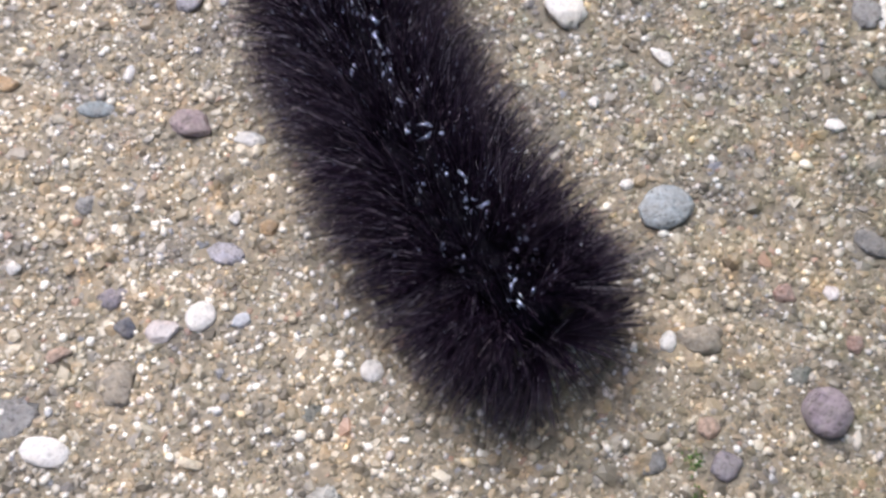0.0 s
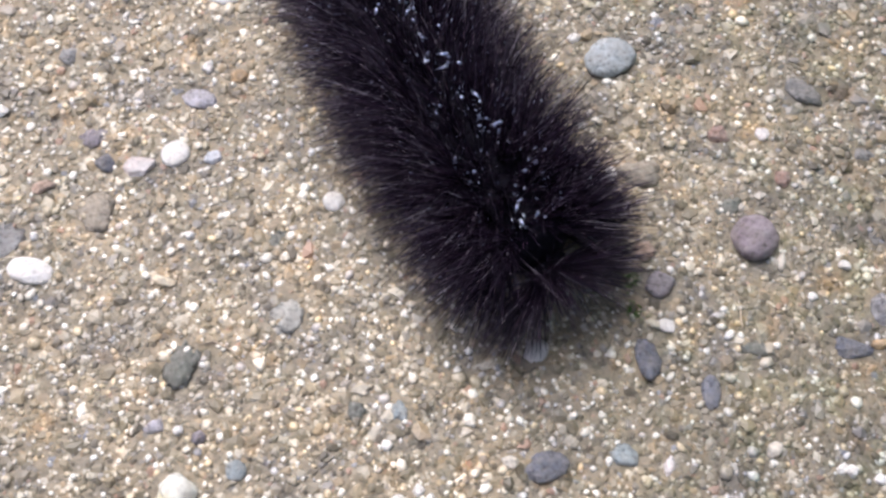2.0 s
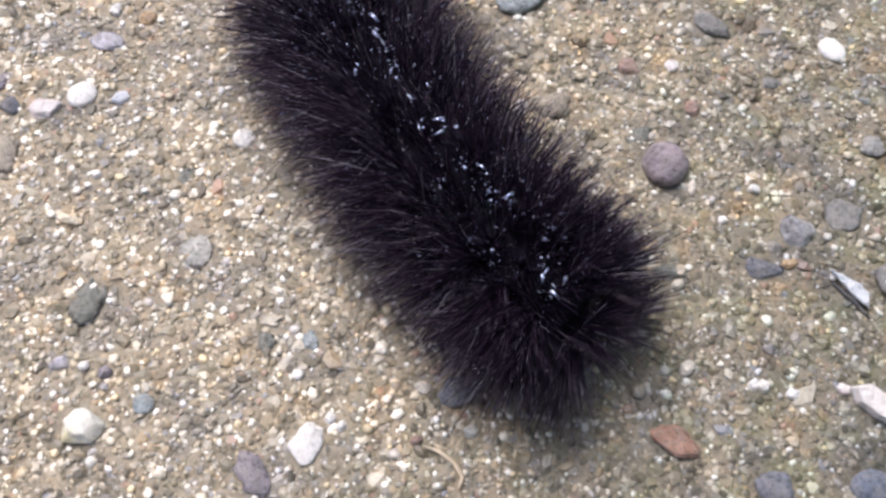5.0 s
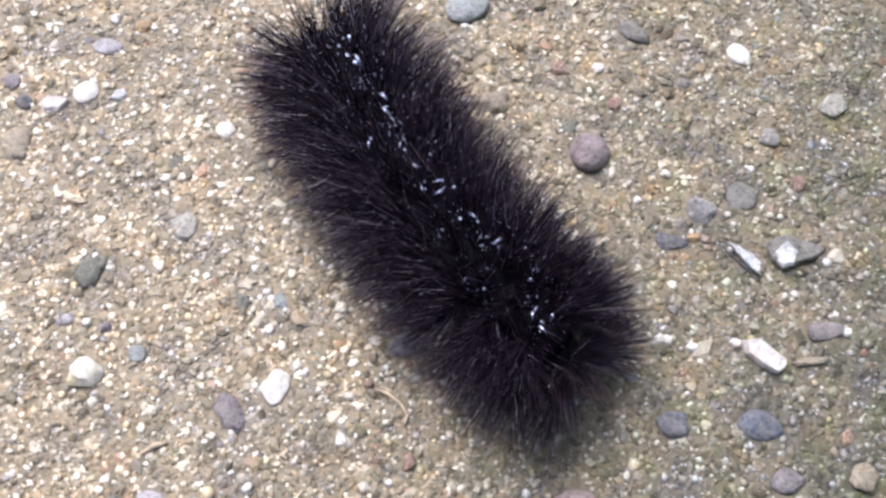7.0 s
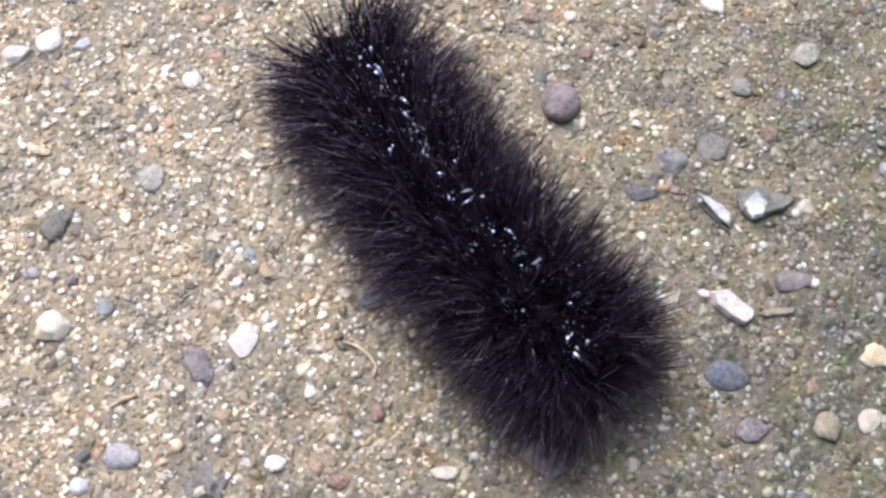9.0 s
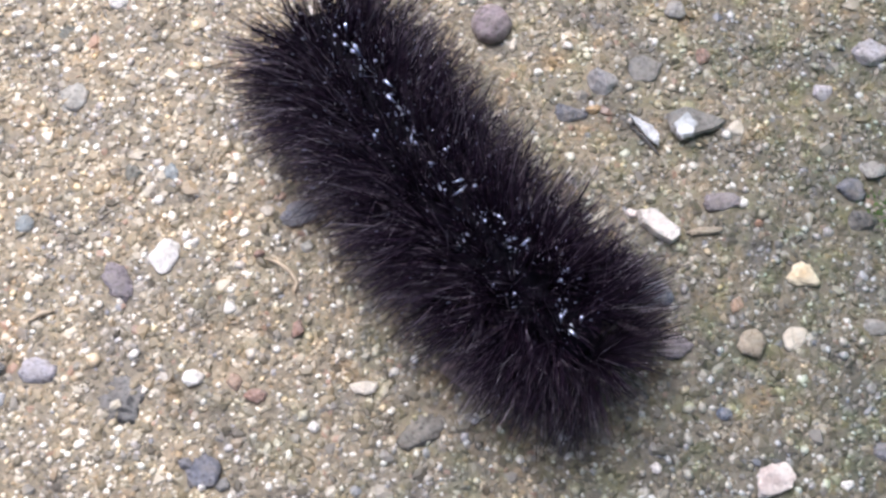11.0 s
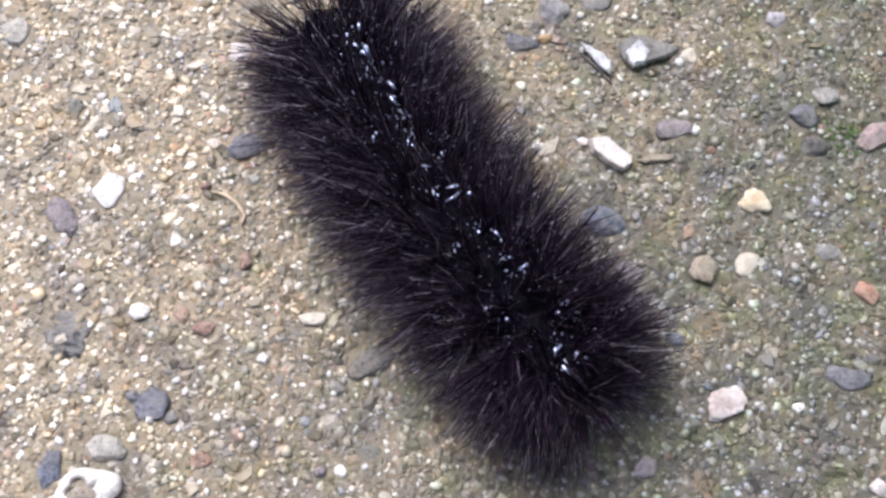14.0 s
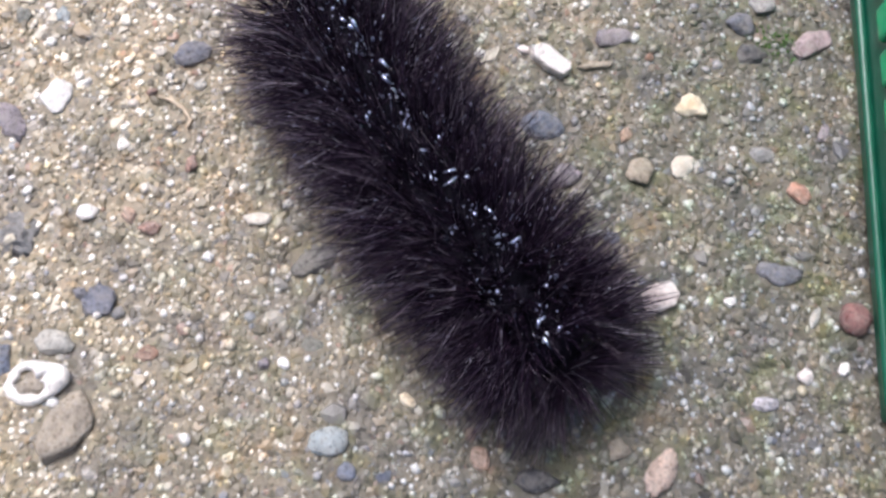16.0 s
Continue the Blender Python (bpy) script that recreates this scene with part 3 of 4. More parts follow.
def stone(kind, form, x, y, a, b, h, turn):
    """A pebble sunk in the concrete: its middle in mm, half its length, width and height, and its turn in degrees.
    Forms: o ball-like, r rounded, a angular, f nearly flush."""
    label, base, dark = STONES[kind]
    sharp, count = {"o": (4, 160), "r": (9, 13), "a": (34, 9), "f": (6, 22)}[form]
    ways = stone_rng.normal(0, 1, (count, 3))
    ways /= np.linalg.norm(ways, axis=1)[:, None]
    if form == "a":
        spin = np.cumsum(stone_rng.uniform(0.7, 1.5, 5))
        ways = np.vstack([ways, np.stack([np.cos(spin), np.sin(spin), stone_rng.uniform(-0.1, 0.5, 5)], -1), [[0.1, -0.1, 1]]])
    far = stone_rng.uniform(0.88, 1.12, len(ways)) * count ** (1 / sharp) * (0.54 if form == "o" else 0.60) if form == "o" else stone_rng.uniform(0.72, 1.08, len(ways)) if form == "r" else stone_rng.uniform(0.72, 1.08, len(ways))
    bm = bmesh.new()
    bmesh.ops.create_icosphere(bm, subdivisions=4 if form == "a" and max(a, b) > 1.4 else 3 if max(a, b) > 0.6 else 2, radius=1.0)
    seed, rough = stone_rng.uniform(0, 50), {"o": 0.5, "a": 0.7, "f": 2.2}.get(form, 1.35)
    h = max(h, (0.22 if max(a, b) < 1.5 else 0.34) if form == "f" else 0.42)
    for v in bm.verts:
        d = v.co.normalized()
        r = max(1e-9, float(np.sum((np.maximum(0, ways @ np.array(d)) / far) ** sharp))) ** (-1 / sharp)
        r = min(r, 1.35) * (1 + rough * (0.16 * noise.noise(d * 2.2 + Vector((seed, 0, 0))) + 0.08 * noise.noise(d * 6 + Vector((0, seed, 0))) + 0.06 * noise.noise(d * 14 + Vector((0, 0, seed)))))
        v.co = d * r
    wide, deep, tall = (max(abs(v.co[k]) for v in bm.verts) for k in range(3))
    for v in bm.verts:
        v.co = Vector((v.co.x / wide * a, v.co.y / deep * b, v.co.z / tall * h)) * MM
    me = bpy.data.meshes.new("pebble")
    bm.to_mesh(me)
    bm.free()
    me.materials.append(STONE_MATS[kind])
    me.polygons.foreach_set("use_smooth", [True] * len(me.polygons))
    ob = new("pebble", me)
    low = float(ground_height(np.array([x]), np.array([y]))[0])
    ob.matrix_world = pose(x * MM, y * MM, (low + h * (0.28 if form != "f" else 0.10)) * MM, stone_rng.uniform(-5, 5), stone_rng.uniform(-5, 5), turn)
    FOOTPRINTS.append((x, y, a, b, radians(turn), form == "f"))
    return tagged(ob, label, "pebble", group="pebbles in the concrete")


stone("white", "r", 12.79, 61.12, 3.13, 2.37, 1.07, -67)
stone("white", "r", 22.55, 55.47, 1.76, 0.94, 0.38, -58)
stone("paleblue", "o", 21.12, 38.82, 2.73, 2.20, 0.92, 11)
stone("white", "a", 17.86, 41.40, 0.79, 0.76, 0.34, 0)
stone("white", "r", 15.36, 50.34, 0.64, 0.74, 0.26, 0)
stone("cream", "a", 21.56, 52.21, 0.82, 0.96, 0.37, 0)
stone("white", "a", 38.34, 47.81, 1.22, 0.83, 0.37, -24)
stone("mauve", "r", 37.72, 64.88, 2.32, 1.35, 0.54, 59)
stone("white", "a", 45.62, 61.59, 2.93, 0.71, 0.32, 72)
stone("grey", "f", 43.54, 60.84, 2.13, 2.09, 0.29, 0)
stone("green", "r", 43.77, 53.24, 1.54, 1.41, 0.56, 0)
stone("dgrey", "r", 40.57, 35.39, 2.35, 1.39, 0.56, -23)
stone("pinkw", "a", 35.63, 30.69, 0.81, 0.87, 0.36, 0)
stone("pink", "a", 31.32, 30.68, 1.14, 1.19, 0.51, -51)
stone("white", "a", 20.33, 26.05, 1.12, 0.78, 0.35, 76)
stone("tan", "r", 23.34, 26.16, 2.21, 1.56, 0.62, 0)
stone("purple", "o", 33.61, 19.77, 2.21, 2.29, 1.66, 0)
stone("pink", "r", 37.02, 25.93, 0.99, 0.94, 0.38, -34)
stone("cream", "a", 35.81, 17.45, 1.16, 0.40, 0.18, 76)
stone("peach", "a", 23.23, 18.45, 1.12, 1.14, 0.50, 0)
stone("mauve", "r", 24.36, 15.27, 1.51, 1.42, 0.57, 0)
stone("dgrey", "f", 18.52, 15.66, 1.25, 1.11, 0.16, 0)
stone("green", "f", 31.33, 22.93, 1.56, 1.11, 0.16, 29)
stone("white", "r", 38.13, 14.19, 0.60, 0.50, 0.20, 0)
stone("white", "o", -20.85, 28.36, 1.50, 1.39, 0.59, 66)
stone("bluew", "a", -17.15, 28.15, 1.03, 0.85, 0.38, 22)
stone("white", "o", -5.49, 23.48, 1.09, 1.02, 0.43, 0)
stone("lav", "r", -19.27, 34.56, 2.22, 1.16, 0.46, -16)
stone("orange", "a", -15.38, 37.08, 1.09, 0.91, 0.41, 0)
stone("white", "r", -18.44, 37.85, 0.66, 0.73, 0.26, 0)
stone("white", "a", -17.70, 46.32, 1.72, 0.84, 0.38, -5)
stone("pinkg", "a", -23.81, 47.92, 2.46, 1.73, 0.78, -32)
stone("bluegrey", "o", -32.84, 49.39, 1.83, 0.94, 0.40, 0)
stone("grey", "a", -32.60, 39.31, 1.28, 1.14, 0.52, 23)
stone("white", "a", -38.02, 32.85, 0.80, 0.77, 0.34, 0)
stone("white", "o", -32.67, 16.33, 2.14, 1.29, 0.54, -10)
stone("grey", "f", -35.91, 19.37, 2.45, 1.89, 0.26, 11)
stone("tan", "f", -27.59, 22.15, 2.21, 1.88, 0.26, 87)
stone("pinkw", "a", -24.01, 26.96, 1.6, 1.2, 0.5, 11)
stone("slate", "r", 22.8, 8.3, 2.1, 1.25, 0.7, 82)
stone("slate", "r", -27.30, 27.40, 1.05, 1.12, 0.42, 0)
stone("peach", "r", -32.93, 24.81, 1.33, 0.78, 0.31, 5)
stone("mauve", "f", -28.97, 30.19, 1.59, 1.26, 0.18, 0)
stone("white", "a", -30.06, 53.46, 1.09, 0.72, 0.32, 88)
stone("orange", "a", -42.15, 52.01, 1.91, 1.01, 0.45, -11)
stone("white", "a", -42.75, 48.80, 1.55, 0.82, 0.37, 12)
stone("lav", "r", -24.66, 62.90, 2.50, 1.61, 0.65, 87)
stone("white", "r", -32.18, 65.08, 1.22, 1.37, 0.49, 0)
stone("yellow", "r", -20.39, 15.35, 1.12, 0.49, 0.20, -15)
stone("white", "r", -18.53, 19.77, 0.61, 0.52, 0.21, 0)
stone("green", "f", -10.67, 19.68, 1.22, 1.25, 0.17, 0)
stone("white", "r", -32.94, 19.74, 0.50, 0.52, 0.20, 0)
stone("white", "r", 24.72, 11.34, 0.82, 0.73, 0.29, 0)
stone("white", "o", 51.95, 32.50, 1.53, 1.27, 0.53, -61)
stone("dgrey", "a", 45.06, 28.70, 1.29, 0.74, 0.33, -1)
stone("silver", "a", 44.48, 12.85, 1.75, 1.75, 1.1, 28)
stone("slate", "r", 41.01, 9.33, 1.92, 1.19, 0.48, -17)
stone("orange", "r", 43.6, 9.65, 0.8, 0.6, 0.4, 20)
stone("slate", "o", 28.07, 5.26, 1.61, 0.92, 0.39, 84)
stone("green", "f", 32.56, 9.23, 1.71, 0.84, 0.12, -6)
stone("slate", "a", 13.43, -1.19, 1.98, 1.40, 0.63, 29)
stone("bluegrey", "a", 20.19, -0.30, 1.3, 1.2, 0.55, -6)
stone("cream", "r", 10.51, -0.75, 0.93, 0.66, 0.26, -11)
stone("pinkw", "a", 23.90, -1.05, 1.06, 0.55, 0.25, 70)
stone("red", "a", 31.24, -5.83, 2.30, 1.43, 0.64, -27)
stone("white", "a", 38.51, -1.36, 0.70, 0.54, 0.24, 54)
stone("white", "a", 41.84, -2.19, 0.71, 0.57, 0.26, -1)
stone("cream", "a", 33.02, 0.28, 0.90, 0.64, 0.29, 64)
stone("paleg", "f", -9.07, 12.29, 2.13, 1.70, 0.24, 74)
stone("green", "f", -2.77, 3.42, 0.94, 0.97, 0.13, -1)
stone("bluegrey", "f", 0.98, 3.44, 1.05, 0.86, 0.12, 71)
stone("lav", "r", -20.02, 2.11, 1.01, 0.76, 0.31, -1)
stone("mauve", "r", -15.97, 1.32, 0.73, 0.76, 0.29, -1)
stone("white", "r", -17.94, 1.83, 0.50, 0.52, 0.20, -1)
stone("whitey", "a", -17.6, -3.1, 1.95, 1.85, 0.9, 42)
stone("white", "a", 0.87, -5.48, 2.0, 1.6, 0.72, 65)
stone("white", "r", 3.66, -3.88, 0.64, 0.50, 0.20, 80)
stone("green", "f", -18.01, 7.64, 2.57, 1.73, 0.24, 86)
stone("bluegrey", "o", -12.73, -1.54, 0.91, 0.93, 0.38, -1)
stone("white", "a", 41.44, 17.19, 0.69, 0.46, 0.21, -35)
stone("pink", "a", 9.70, -5.33, 0.64, 0.45, 0.20, 18)
stone("paleg", "a", 14.29, -4.67, 0.74, 0.63, 0.29, 58)
stone("pinkw", "a", 46.35, -1.95, 0.80, 0.60, 0.45, -20)
stone("cream", "a", 58.24, 7.22, 0.89, 0.94, 0.40, -48)
stone("slate", "r", 38.97, -9.70, 1.80, 1.61, 0.64, -2)
stone("blue", "o", 47.37, -10.32, 2.27, 1.55, 0.65, -17)
stone("paleg", "a", 61.18, 25.50, 2.15, 1.47, 0.66, 30)
stone("grey", "r", 53.53, 21.48, 1.37, 1.29, 0.52, -1)
stone("dgrey", "r", 49.4, 14.57, 2.11, 1.97, 0.28, -1)
stone("pink", "r", 55.63, 15.79, 0.97, 1.10, 0.39, -1)
stone("mauve", "r", 55.48, -1.00, 2.03, 1.07, 0.43, 4)
stone("white", "a", 39.18, -1.48, 0.62, 0.65, 0.28, -1)
stone("tan", "r", 56.21, -15.58, 1.62, 1.62, 0.65, -2)
stone("mauve", "r", 48.87, -15.88, 1.90, 1.47, 0.59, 17)
stone("pinkg", "a", 29.03, -17.46, 2.36, 1.93, 0.87, -32)
stone("mauve", "f", -3.21, -7.98, 2.75, 1.46, 0.20, -68)
stone("white", "a", 2.79, -3.14, 0.65, 0.68, 0.29, -1)
stone("lav", "r", -10.41, -16.07, 2.16, 1.50, 0.60, 8)
stone("dgrey", "f", -3.0, -17.9, 3.7, 2.5, 0.40, -68)
stone("white", "a", 3.71, -17.13, 1.29, 1.07, 0.48, 19)
stone("cream", "r", 19.60, -18.53, 1.44, 0.73, 0.29, -7)
stone("brown", "f", 25.01, -22.36, 2.97, 1.95, 0.27, 28)
stone("peach", "r", 7.77, -17.55, 0.81, 1.05, 0.33, -2)
stone("pink", "r", 9.82, -19.03, 1.32, 0.73, 0.29, -2)
stone("pink", "r", 13.35, -12.69, 1.08, 0.79, 0.31, 81)
stone("white", "a", 7.08, -10.56, 0.73, 0.66, 0.30, -2)
stone("white", "r", 14.89, -21.95, 0.60, 0.61, 0.24, -2)
stone("yellow", "r", 62.49, -8.77, 1.76, 1.31, 0.52, -7)
stone("pinkw", "a", 56.5, -28.4, 2.0, 1.6, 0.9, 12)
stone("lav", "a", 73.76, 15.85, 2.04, 1.59, 0.72, -25)
stone("lav", "a", 68.04, 11.25, 1.28, 1.15, 0.52, 19)
stone("slate", "r", 68.66, 0.14, 1.73, 1.45, 0.58, -2)
stone("grey", "r", 71.37, 2.12, 1.53, 1.10, 0.44, 14)
stone("dark", "r", 69.47, -3.19, 2.03, 1.25, 0.50, -7)
stone("white", "a", 57.69, -1.08, 0.57, 0.55, 0.25, -2)
stone("tan", "r", 53.40, -4.08, 2.01, 0.53, 0.21, 9)
stone("rust", "r", 58.87, -3.35, 0.57, 0.48, 0.19, -2)
stone("cream", "r", 60.56, -15.21, 1.64, 1.13, 0.45, 53)
stone("blue", "o", 52.76, -22.18, 0.83, 0.64, 0.27, -12)
stone("grey", "a", 68.74, -14.11, 1.63, 0.92, 0.42, -7)
stone("white", "r", 63.17, -29.00, 0.73, 0.61, 0.24, -2)
stone("pinkw", "a", 45.88, -26.91, 0.71, 0.61, 0.28, 83)
stone("salmon", "r", 71.92, -18.33, 1.35, 1.17, 0.47, -24)
stone("slate", "r", 68.41, -26.58, 2.52, 1.18, 0.53, -7)
stone("blue", "a", -3.25, -30.81, 1.85, 1.28, 0.58, 73)
stone("paleg", "a", 1.18, -29.14, 2.1, 1.3, 0.55, -22)
stone("slate", "f", 5.02, -25.82, 1.9, 1.7, 0.30, 18)
stone("bluew", "a", -13.8, -18.5, 1.05, 0.9, 0.5, 20)
stone("dgrey", "r", -13.8, -15.7, 0.75, 0.8, 0.42, 60)
stone("dgrey", "r", 6.90, -26.76, 0.78, 0.69, 0.28, -3)
stone("slate", "r", 3.68, -24.86, 0.73, 0.60, 0.24, -3)
stone("white", "a", 5.06, -27.01, 0.44, 0.40, 0.18, -3)
stone("mauve", "r", 48.53, -33.62, 1.23, 1.07, 0.43, 53)
stone("pinkg", "a", 76.25, -2.39, 2.48, 1.52, 0.68, 23)
stone("wine", "o", 74.93, -31.43, 1.57, 1.67, 1.18, -3)
stone("pinkw", "r", 69.23, -36.51, 0.92, 0.90, 0.36, -4)
stone("white", "a", 72.95, -36.00, 0.81, 0.62, 0.28, 24)
stone("paleg", "a", 71.33, -30.95, 1.39, 0.55, 0.25, 65)
stone("brown", "a", 80.67, 5.23, 2.03, 1.04, 0.47, 70)
stone("pinkw", "r", 12.86, 8.87, 1.19, 1.13, 0.45, -2)
stone("yellow", "a", 32.44, -36.34, 0.96, 0.66, 0.30, -23)
stone("white", "a", 21.61, -32.41, 0.69, 0.57, 0.26, -33)
stone("mauve", "r", 19.93, -32.30, 0.66, 0.59, 0.24, 27)
stone("green", "f", 24.30, -31.02, 1.26, 0.98, 0.14, -4)
stone("rust", "f", 9.45, -30.93, 1.26, 0.98, 0.14, 7)
stone("mauve", "f", 75.81, -12.07, 1.33, 0.65, 0.09, 70)
stone("peach", "r", 55.39, -11.69, 1.05, 0.80, 0.32, 64)
stone("tan", "a", 2.75, -36.75, 3.7, 2.3, 1.2, 66)
stone("bluegrey", "o", 25.30, -39.52, 1.86, 1.38, 0.58, 6)
stone("blue", "o", 26.76, -42.28, 0.88, 0.87, 0.36, -4)
stone("peach", "r", 38.45, -41.83, 1.36, 1.00, 0.40, -74)
stone("tan", "r", 51.07, -41.91, 1.17, 1.09, 0.44, -4)
stone("brick", "r", 55.01, -43.90, 2.96, 1.58, 0.63, 62)
stone("dark", "a", 43.35, -44.10, 2.30, 1.16, 0.52, 1)
stone("lav", "a", 65.18, -38.62, 1.56, 0.83, 0.38, -8)


# ---------------------------------------------------------------- shards, shell, twigs and moss
def shard(name, outline, material, thick, lift, tilt, label):
    """A thin broken plate with the given outline in mm, its back edge lifted."""
    mid = np.mean(outline, axis=0)
    bm = bmesh.new()
    low = [bm.verts.new(((x - mid[0]) * MM, (y - mid[1]) * MM, 0)) for x, y in outline]
    high = [bm.verts.new(((x - mid[0]) * 0.9 * MM, (y - mid[1]) * 0.9 * MM, (thick + stone_rng.uniform(-0.12, 0.12)) * MM)) for x, y in outline]
    n = len(outline)
    bm.faces.new(low[::-1])
    top = bmesh.ops.triangle_fill(bm, edges=[bm.edges.new((high[k], high[(k + 1) % n])) for k in range(n)], use_beauty=True)
    for k in range(n):
        bm.faces.new((low[k], low[(k + 1) % n], high[(k + 1) % n], high[k]))
    bmesh.ops.recalc_face_normals(bm, faces=bm.faces)
    bmesh.ops.subdivide_edges(bm, edges=bm.edges[:], cuts=2, use_grid_fill=True)
    for v in bm.verts:
        v.co += Vector(stone_rng.normal(0, 0.045, 3)) * MM
    me = bpy.data.meshes.new(name)
    bm.to_mesh(me)
    bm.free()
    me.materials.append(material)
    ob = new(name, me)
    ob.matrix_world = pose(mid[0] * MM, mid[1] * MM, lift * MM, tilt[0], tilt[1], 0)
    return tagged(ob, label, "stone chip", group="broken flint chips")


shard("stone_chip", [(50.9, 8.8), (53.0, 9.8), (55.3, 9.0), (57.4, 8.1), (55.6, 6.8), (53.9, 6.4), (53.4, 6.0), (52.0, 5.7), (51.2, 6.9)],
      STONE_MATS["dgrey"], 0.5, 0.22, (-9, 5), "grey broken flint chip lying on the concrete")
shard("stone_chip", [(51.3, 7.4), (53.1, 8.9), (54.0, 7.6), (53.2, 6.0), (52.0, 5.7)], STONE_MATS["bluew"], 0.45, 0.65, (-9, 4), "bluish-white flint chip on a grey one")
shard("stone_chip", [(46.9, 9.0), (47.8, 8.5), (49.3, 7.3), (50.0, 6.4), (49.8, 5.2), (48.9, 6.0), (48.0, 7.4)], STONE_MATS["bluew"], 0.4, 0.25, (4, -8), "bluish-white pointed flint splinter lying on the concrete")
stone("white", "r", 47.4, 8.4, 0.45, 0.4, 0.4, 0)
shard("stone_chip", [(46.6, -1.9), (47.6, -1.7), (48.2, -1.6), (49.6, -2.9), (50.9, -3.9), (50.8, -4.6), (49.9, -5.3), (48.4, -4.5), (46.9, -3.2)],
      STONE_MATS["pinkw"], 0.95, 0.12, (5, 3), "pinkish-white oblong broken stone block set in concrete")
FOOTPRINTS.append((48.6, -3.4, 2.5, 1.25, radians(-38), False))


def shell_ring(x, y, a, b):
    """A worn ring of white shell with sand in its hollow."""
    bm = bmesh.new()
    around, tube = 40, 12
    rings = []
    for k in range(around):
        t = 2 * math.pi * k / around
        w = 0.27 + 0.08 * math.cos(t) + 0.14 * noise.noise(Vector((math.cos(t) * 1.3, math.sin(t) * 1.3, 4)))
        ring = []
        egg = 1 + 0.18 * noise.noise(Vector((math.cos(t) * 1.1, math.sin(t) * 1.1, 9)))
        for j in range(tube):
            q = 2 * math.pi * j / tube
            rad = egg - w + w * math.cos(q) + 0.08 * noise.noise(Vector((math.cos(t) * 2.4, math.sin(t) * 2.4, q * 0.5)))
            ring.append(bm.verts.new((a * rad * math.cos(t) * MM, b * rad * math.sin(t) * MM, (0.75 * w / 0.3 * math.sin(q) * 0.8) * MM)))
        rings.append(ring)
    for k in range(around):
        for j in range(tube):
            bm.faces.new((rings[k][j], rings[(k + 1) % around][j], rings[(k + 1) % around][(j + 1) % tube], rings[k][(j + 1) % tube]))
    me = bpy.data.meshes.new("shell_ring")
    bm.to_mesh(me)
    bm.free()
    me.materials.append(STONE_MATS["white"])
    me.polygons.foreach_set("use_smooth", [True] * len(me.polygons))
    ob = new("shell_ring", me)
    ob.matrix_world = pose(x * MM, y * MM, 0.3 * MM, 4, -3, 10)
    tagged(ob, "worn white ring of shell with a grey hollow", "shell")
    FOOTPRINTS.append((x, y, a, b, 0.0, True))


shell_ring(0.0, -32.8, 2.9, 1.95)
stone("tan", "f", 0.0, -32.8, 2.1, 1.4, 0.5, 20)


def twig(points, thick, label, material=STRAW):
    """A bent thin fibre lying on the grains; points in mm."""
    bm = bmesh.new()
    rings = []
    pts = [Vector((x, y, float(ground_height(np.array([x]), np.array([y]))[0]) + thick * 0.8 + 0.12)) for x, y in points]
    fine = []
    for k in range(len(pts) - 1):
        for f in (0, 0.33, 0.66):
            fine.append(pts[k].lerp(pts[k + 1], f))
    fine.append(pts[-1])
    for k, p in enumerate(fine):
        d = (fine[min(k + 1, len(fine) - 1)] - fine[max(k - 1, 0)]).normalized()
        side = d.cross(Vector((0, 0, 1))).normalized()
        r = thick * (1 - 0.6 * abs(2 * k / (len(fine) - 1) - 1) ** 2) * stone_rng.uniform(0.85, 1.15)
        rings.append([bm.verts.new((p + (side * math.cos(a) + Vector((0, 0, 1)) * math.sin(a)) * r) * MM) for a in np.linspace(0, 2 * math.pi, 7)[:6]])
    for k in range(len(rings) - 1):
        for j in range(6):
            bm.faces.new((rings[k][j], rings[k][(j + 1) % 6], rings[k + 1][(j + 1) % 6], rings[k + 1][j]))
    for ends in (rings[0][::-1], rings[-1]):
        bm.faces.new(ends)
    me = bpy.data.meshes.new("plant_fibre")
    bm.to_mesh(me)
    bm.free()
    me.materials.append(material)
    me.polygons.foreach_set("use_smooth", [True] * len(me.polygons))
    tagged(new("plant_fibre", me), label, "plant fibre")


twig([(10.3, -5.8), (11.6, -6.3), (12.8, -7.3), (13.4, -8.4), (13.1, -9.3)], 0.26, "curved tan plant fibre lying on the concrete")
twig([(-16.9, 9.4), (-15.5, 9.7), (-14.0, 9.0), (-12.7, 7.8)], 0.12, "thin pale rootlet lying on the concrete")
twig([(-11.5, -11.3), (-10.4, -10.6), (-9.2, -10.3)], 0.28, "ochre flake of straw on the concrete")
twig([(47.2, 7.9), (48.5, 6.3), (49.9, 4.4)], 0.2, "thin blackish splinter beside the flint chips", STONE_MATS["dark"])
twig([(31.4, 12.9), (31.3, 11.9), (31.4, 10.9)], 0.12, "tiny pale splinter on the concrete")


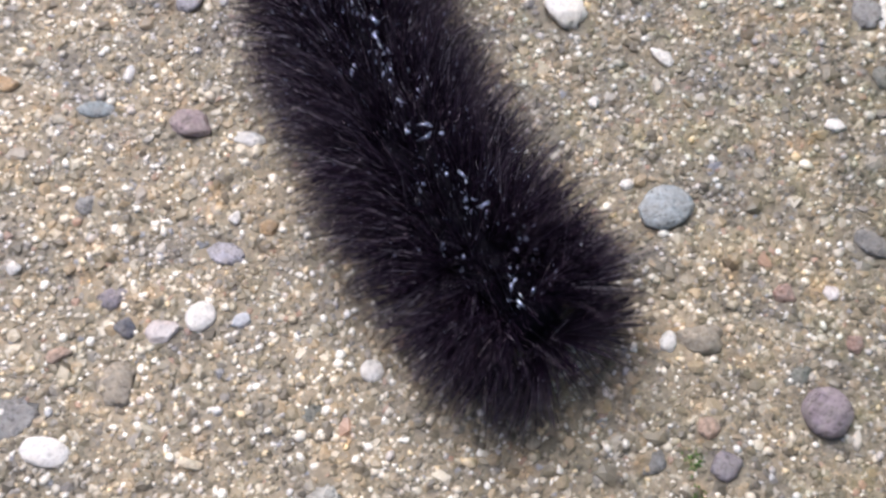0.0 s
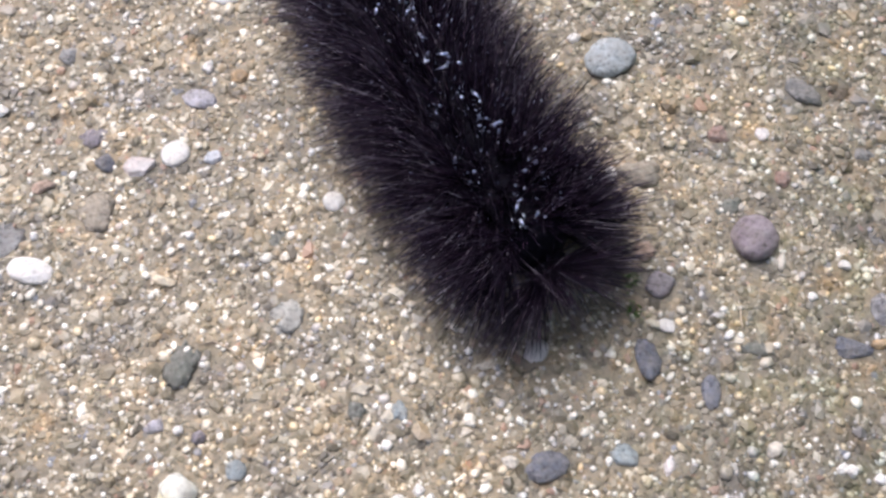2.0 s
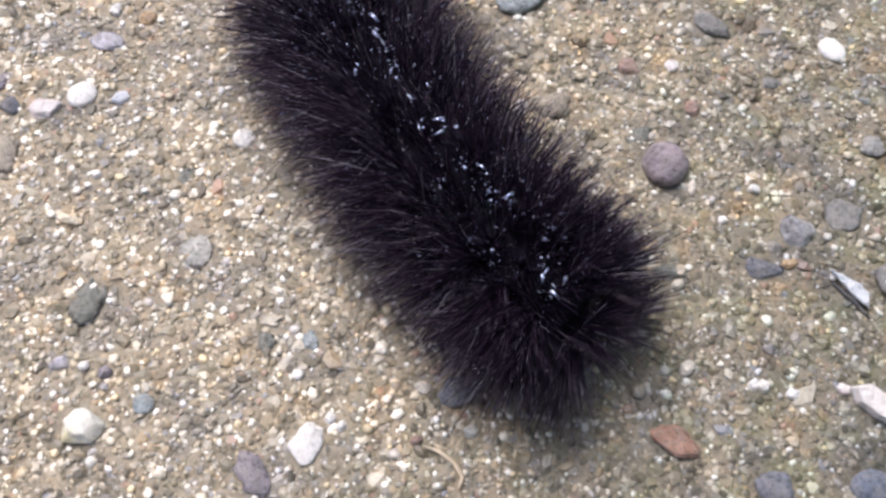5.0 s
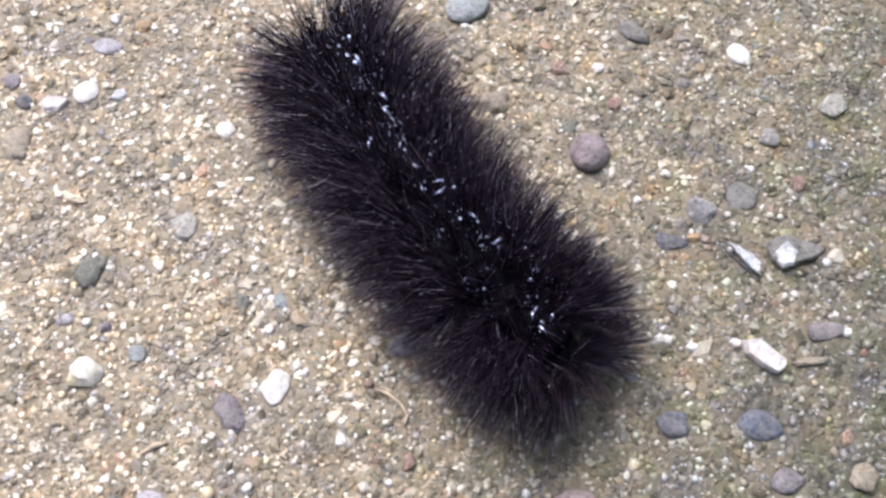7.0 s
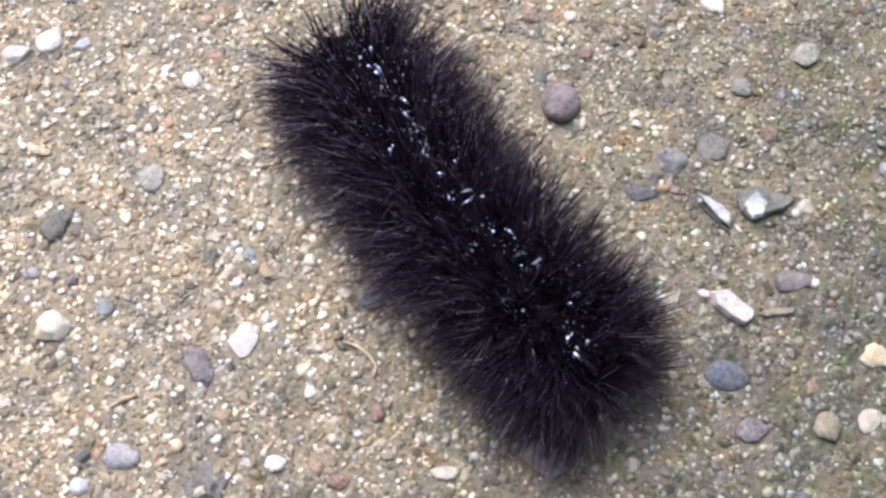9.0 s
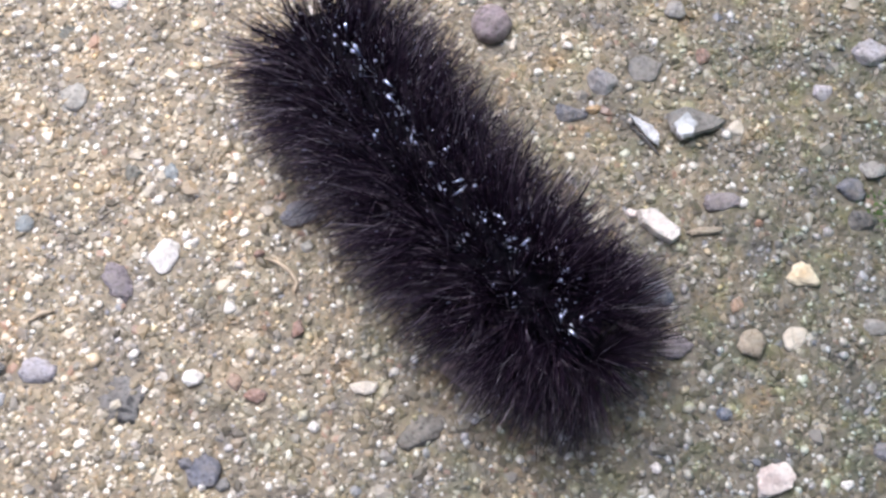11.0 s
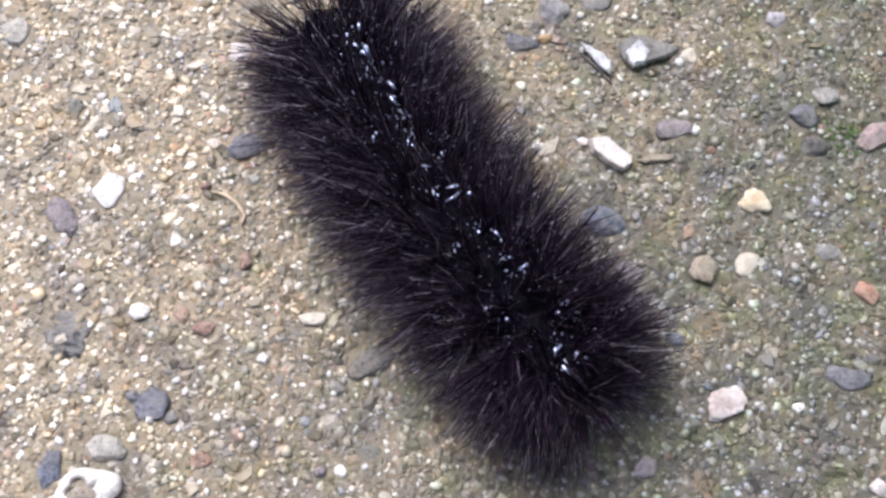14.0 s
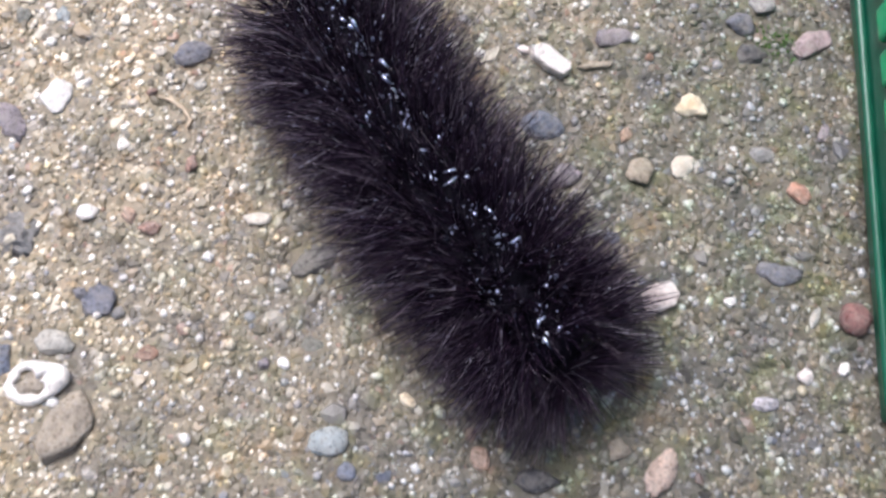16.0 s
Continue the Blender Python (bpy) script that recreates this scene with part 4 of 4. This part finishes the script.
def moss_tuft(x, y, size, count, seed):
    """A tuft of tiny pointed moss leaves; middle and size in mm."""
    rng = np.random.RandomState(seed)
    verts, faces = [], []
    for _ in range(count):
        u, v = rng.normal(0, size * 0.45, 2)
        z = float(ground_height(np.array([x + u]), np.array([y + v]))[0])
        d = rng.normal(0, 0.7, 3)
        d[2] = abs(d[2]) + 0.5
        d *= rng.uniform(0.25, 0.55) / np.linalg.norm(d)
        s = np.cross(d, rng.normal(0, 1, 3))
        s *= 0.09 / np.linalg.norm(s)
        t = np.cross(d, s)
        t *= 0.04 / np.linalg.norm(t)
        p, b = np.array([u, v, z]), len(verts)
        verts += [p - d * 0.2, p + d * 0.5 + s, p + d * 0.5 - s, p + d * 0.5 + t, p + d]
        faces += [(b, b + 1, b + 3), (b, b + 3, b + 2), (b, b + 2, b + 1), (b + 4, b + 3, b + 1), (b + 4, b + 2, b + 3), (b + 4, b + 1, b + 2)]
    ob = mesh_object("moss_tuft", np.array(verts) * MM, faces, MOSS, smooth=False)
    ob.location = (x * MM, y * MM, 0)
    tagged(ob, "small tuft of bright green moss between the grains", "moss", group="moss tufts")


moss_tuft(72.2, -2.2, 2.6, 240, 1)
moss_tuft(21.9, 15.9, 0.9, 70, 2)
moss_tuft(21.9, 12.6, 1.0, 70, 3)


# ---------------------------------------------------------------- sand grains
def build_grains(name, material, label, seed, count, middle, spread, largest, flat, bed, smooth, thinned):
    """Countless grains bedded in the concrete's surface, none on top of a pebble. middle, spread, largest: radii in mm; bed: how deep they sit;
    thinned: the share that is missing on the damp side."""
    rng = np.random.RandomState(seed)
    x, y = rng.uniform(-52, 94, count), rng.uniform(-56, 72, count)
    r = np.clip(np.exp(rng.normal(math.log(middle), spread, count)), 0.12, largest)
    across, along = 0.84 * x + 0.54 * y, 0.54 * x - 0.84 * y
    edge = np.minimum.reduce([across + 36, 86 - across, along + 82, 88 - along, x + 52, 94 - x, y + 56, 72 - y])
    keep = edge > rng.uniform(0, 7, count)
    damp_shade = np.clip((9.5 * x - 6.0 * y) * MM / 0.5 + 0.1, 0, 1)
    keep &= rng.uniform(0, 1, count) > thinned * damp_shade
    for (px, py, a, b, turn, flush) in FOOTPRINTS:
        u = (x - px) * math.cos(turn) + (y - py) * math.sin(turn)
        v = -(x - px) * math.sin(turn) + (y - py) * math.cos(turn)
        outside = (u / (a + 0.3 * r)) ** 2 + (v / (b + 0.3 * r)) ** 2 > rng.uniform(0.75, 1.1, count)
        keep &= outside | (flush & (rng.uniform(0, 1, count) < 0.34))
    x, y, r = x[keep], y[keep], r[keep]
    n = len(x)
    bm = bmesh.new()
    bmesh.ops.create_icosphere(bm, subdivisions=1, radius=1.0)
    ball = np.array([v.co[:] for v in bm.verts])
    tris = np.array([[v.index for v in f.verts] for f in bm.faces])
    bm.free()
    shape = ball[None] * (1 + rng.normal(0, 0.13 if smooth else 0.24, (n, len(ball), 1))) * rng.uniform(0.65, 1.3, (n, 1, 3))
    q = rng.normal(0, 1, (n, 4))
    q /= np.linalg.norm(q, axis=1)[:, None]
    w, i, j, k = q.T
    turn = np.stack([np.stack([1 - 2 * (j * j + k * k), 2 * (i * j - k * w), 2 * (i * k + j * w)], -1),
                     np.stack([2 * (i * j + k * w), 1 - 2 * (i * i + k * k), 2 * (j * k - i * w)], -1),
                     np.stack([2 * (i * k - j * w), 2 * (j * k + i * w), 1 - 2 * (i * i + j * j)], -1)], 1)
    shape = np.einsum("nvc,ndc->nvd", shape, turn) * r[:, None, None]
    shape[..., 2] *= flat
    z = ground_height(x, y) + r * rng.uniform(bed - 0.22, bed + 0.22, n)
    verts = (shape + np.stack([x, y, z], -1)[:, None]).reshape(-1, 3) * MM
    faces = (tris[None] + (np.arange(n) * len(ball))[:, None, None]).reshape(-1, 3)
    me = bpy.data.meshes.new(name)
    me.vertices.add(len(verts))
    me.vertices.foreach_set("co", verts.ravel())
    me.loops.add(faces.size)
    me.loops.foreach_set("vertex_index", faces.ravel().astype(np.int32))
    me.polygons.add(len(faces))
    me.polygons.foreach_set("loop_start", np.arange(0, faces.size, 3, dtype=np.int32))
    me.polygons.foreach_set("use_smooth", np.full(len(faces), smooth))
    me.update()
    me.validate()
    me.materials.append(material)
    tagged(new(name, me), label, "sand", kind="stuff")


build_grains("sand_grains", GRAIN, "tan and grey sand grains bedded in concrete", 3, 130000, 0.245, 0.40, 0.90, 0.42, -0.08, False, 0.0)
build_grains("quartz_grains", QUARTZ, "small glossy white and cream quartz grains in concrete", 4, 32000, 0.235, 0.38, 0.66, 0.50, 0.06, True, 0.42)


# ---------------------------------------------------------------- what moves
def motions():
    walk(caterpillar, [(t, pose(x * 0.01, y * 0.01, 0, 0, 0, yaw)) for t, x, y, yaw, bend in CRAWL])
    steps = [k * 0.25 for k in range(65)]
    for n, ring in enumerate(body_rings):
        walk(ring, [(t, ring_pose(FIRST - PITCH * n, t, crawl_state(t)[3])) for t in steps])
    walk(head_capsule, [(t, ring_pose(FIRST + 3.0, t, crawl_state(t)[3])) for t in steps])


motions()
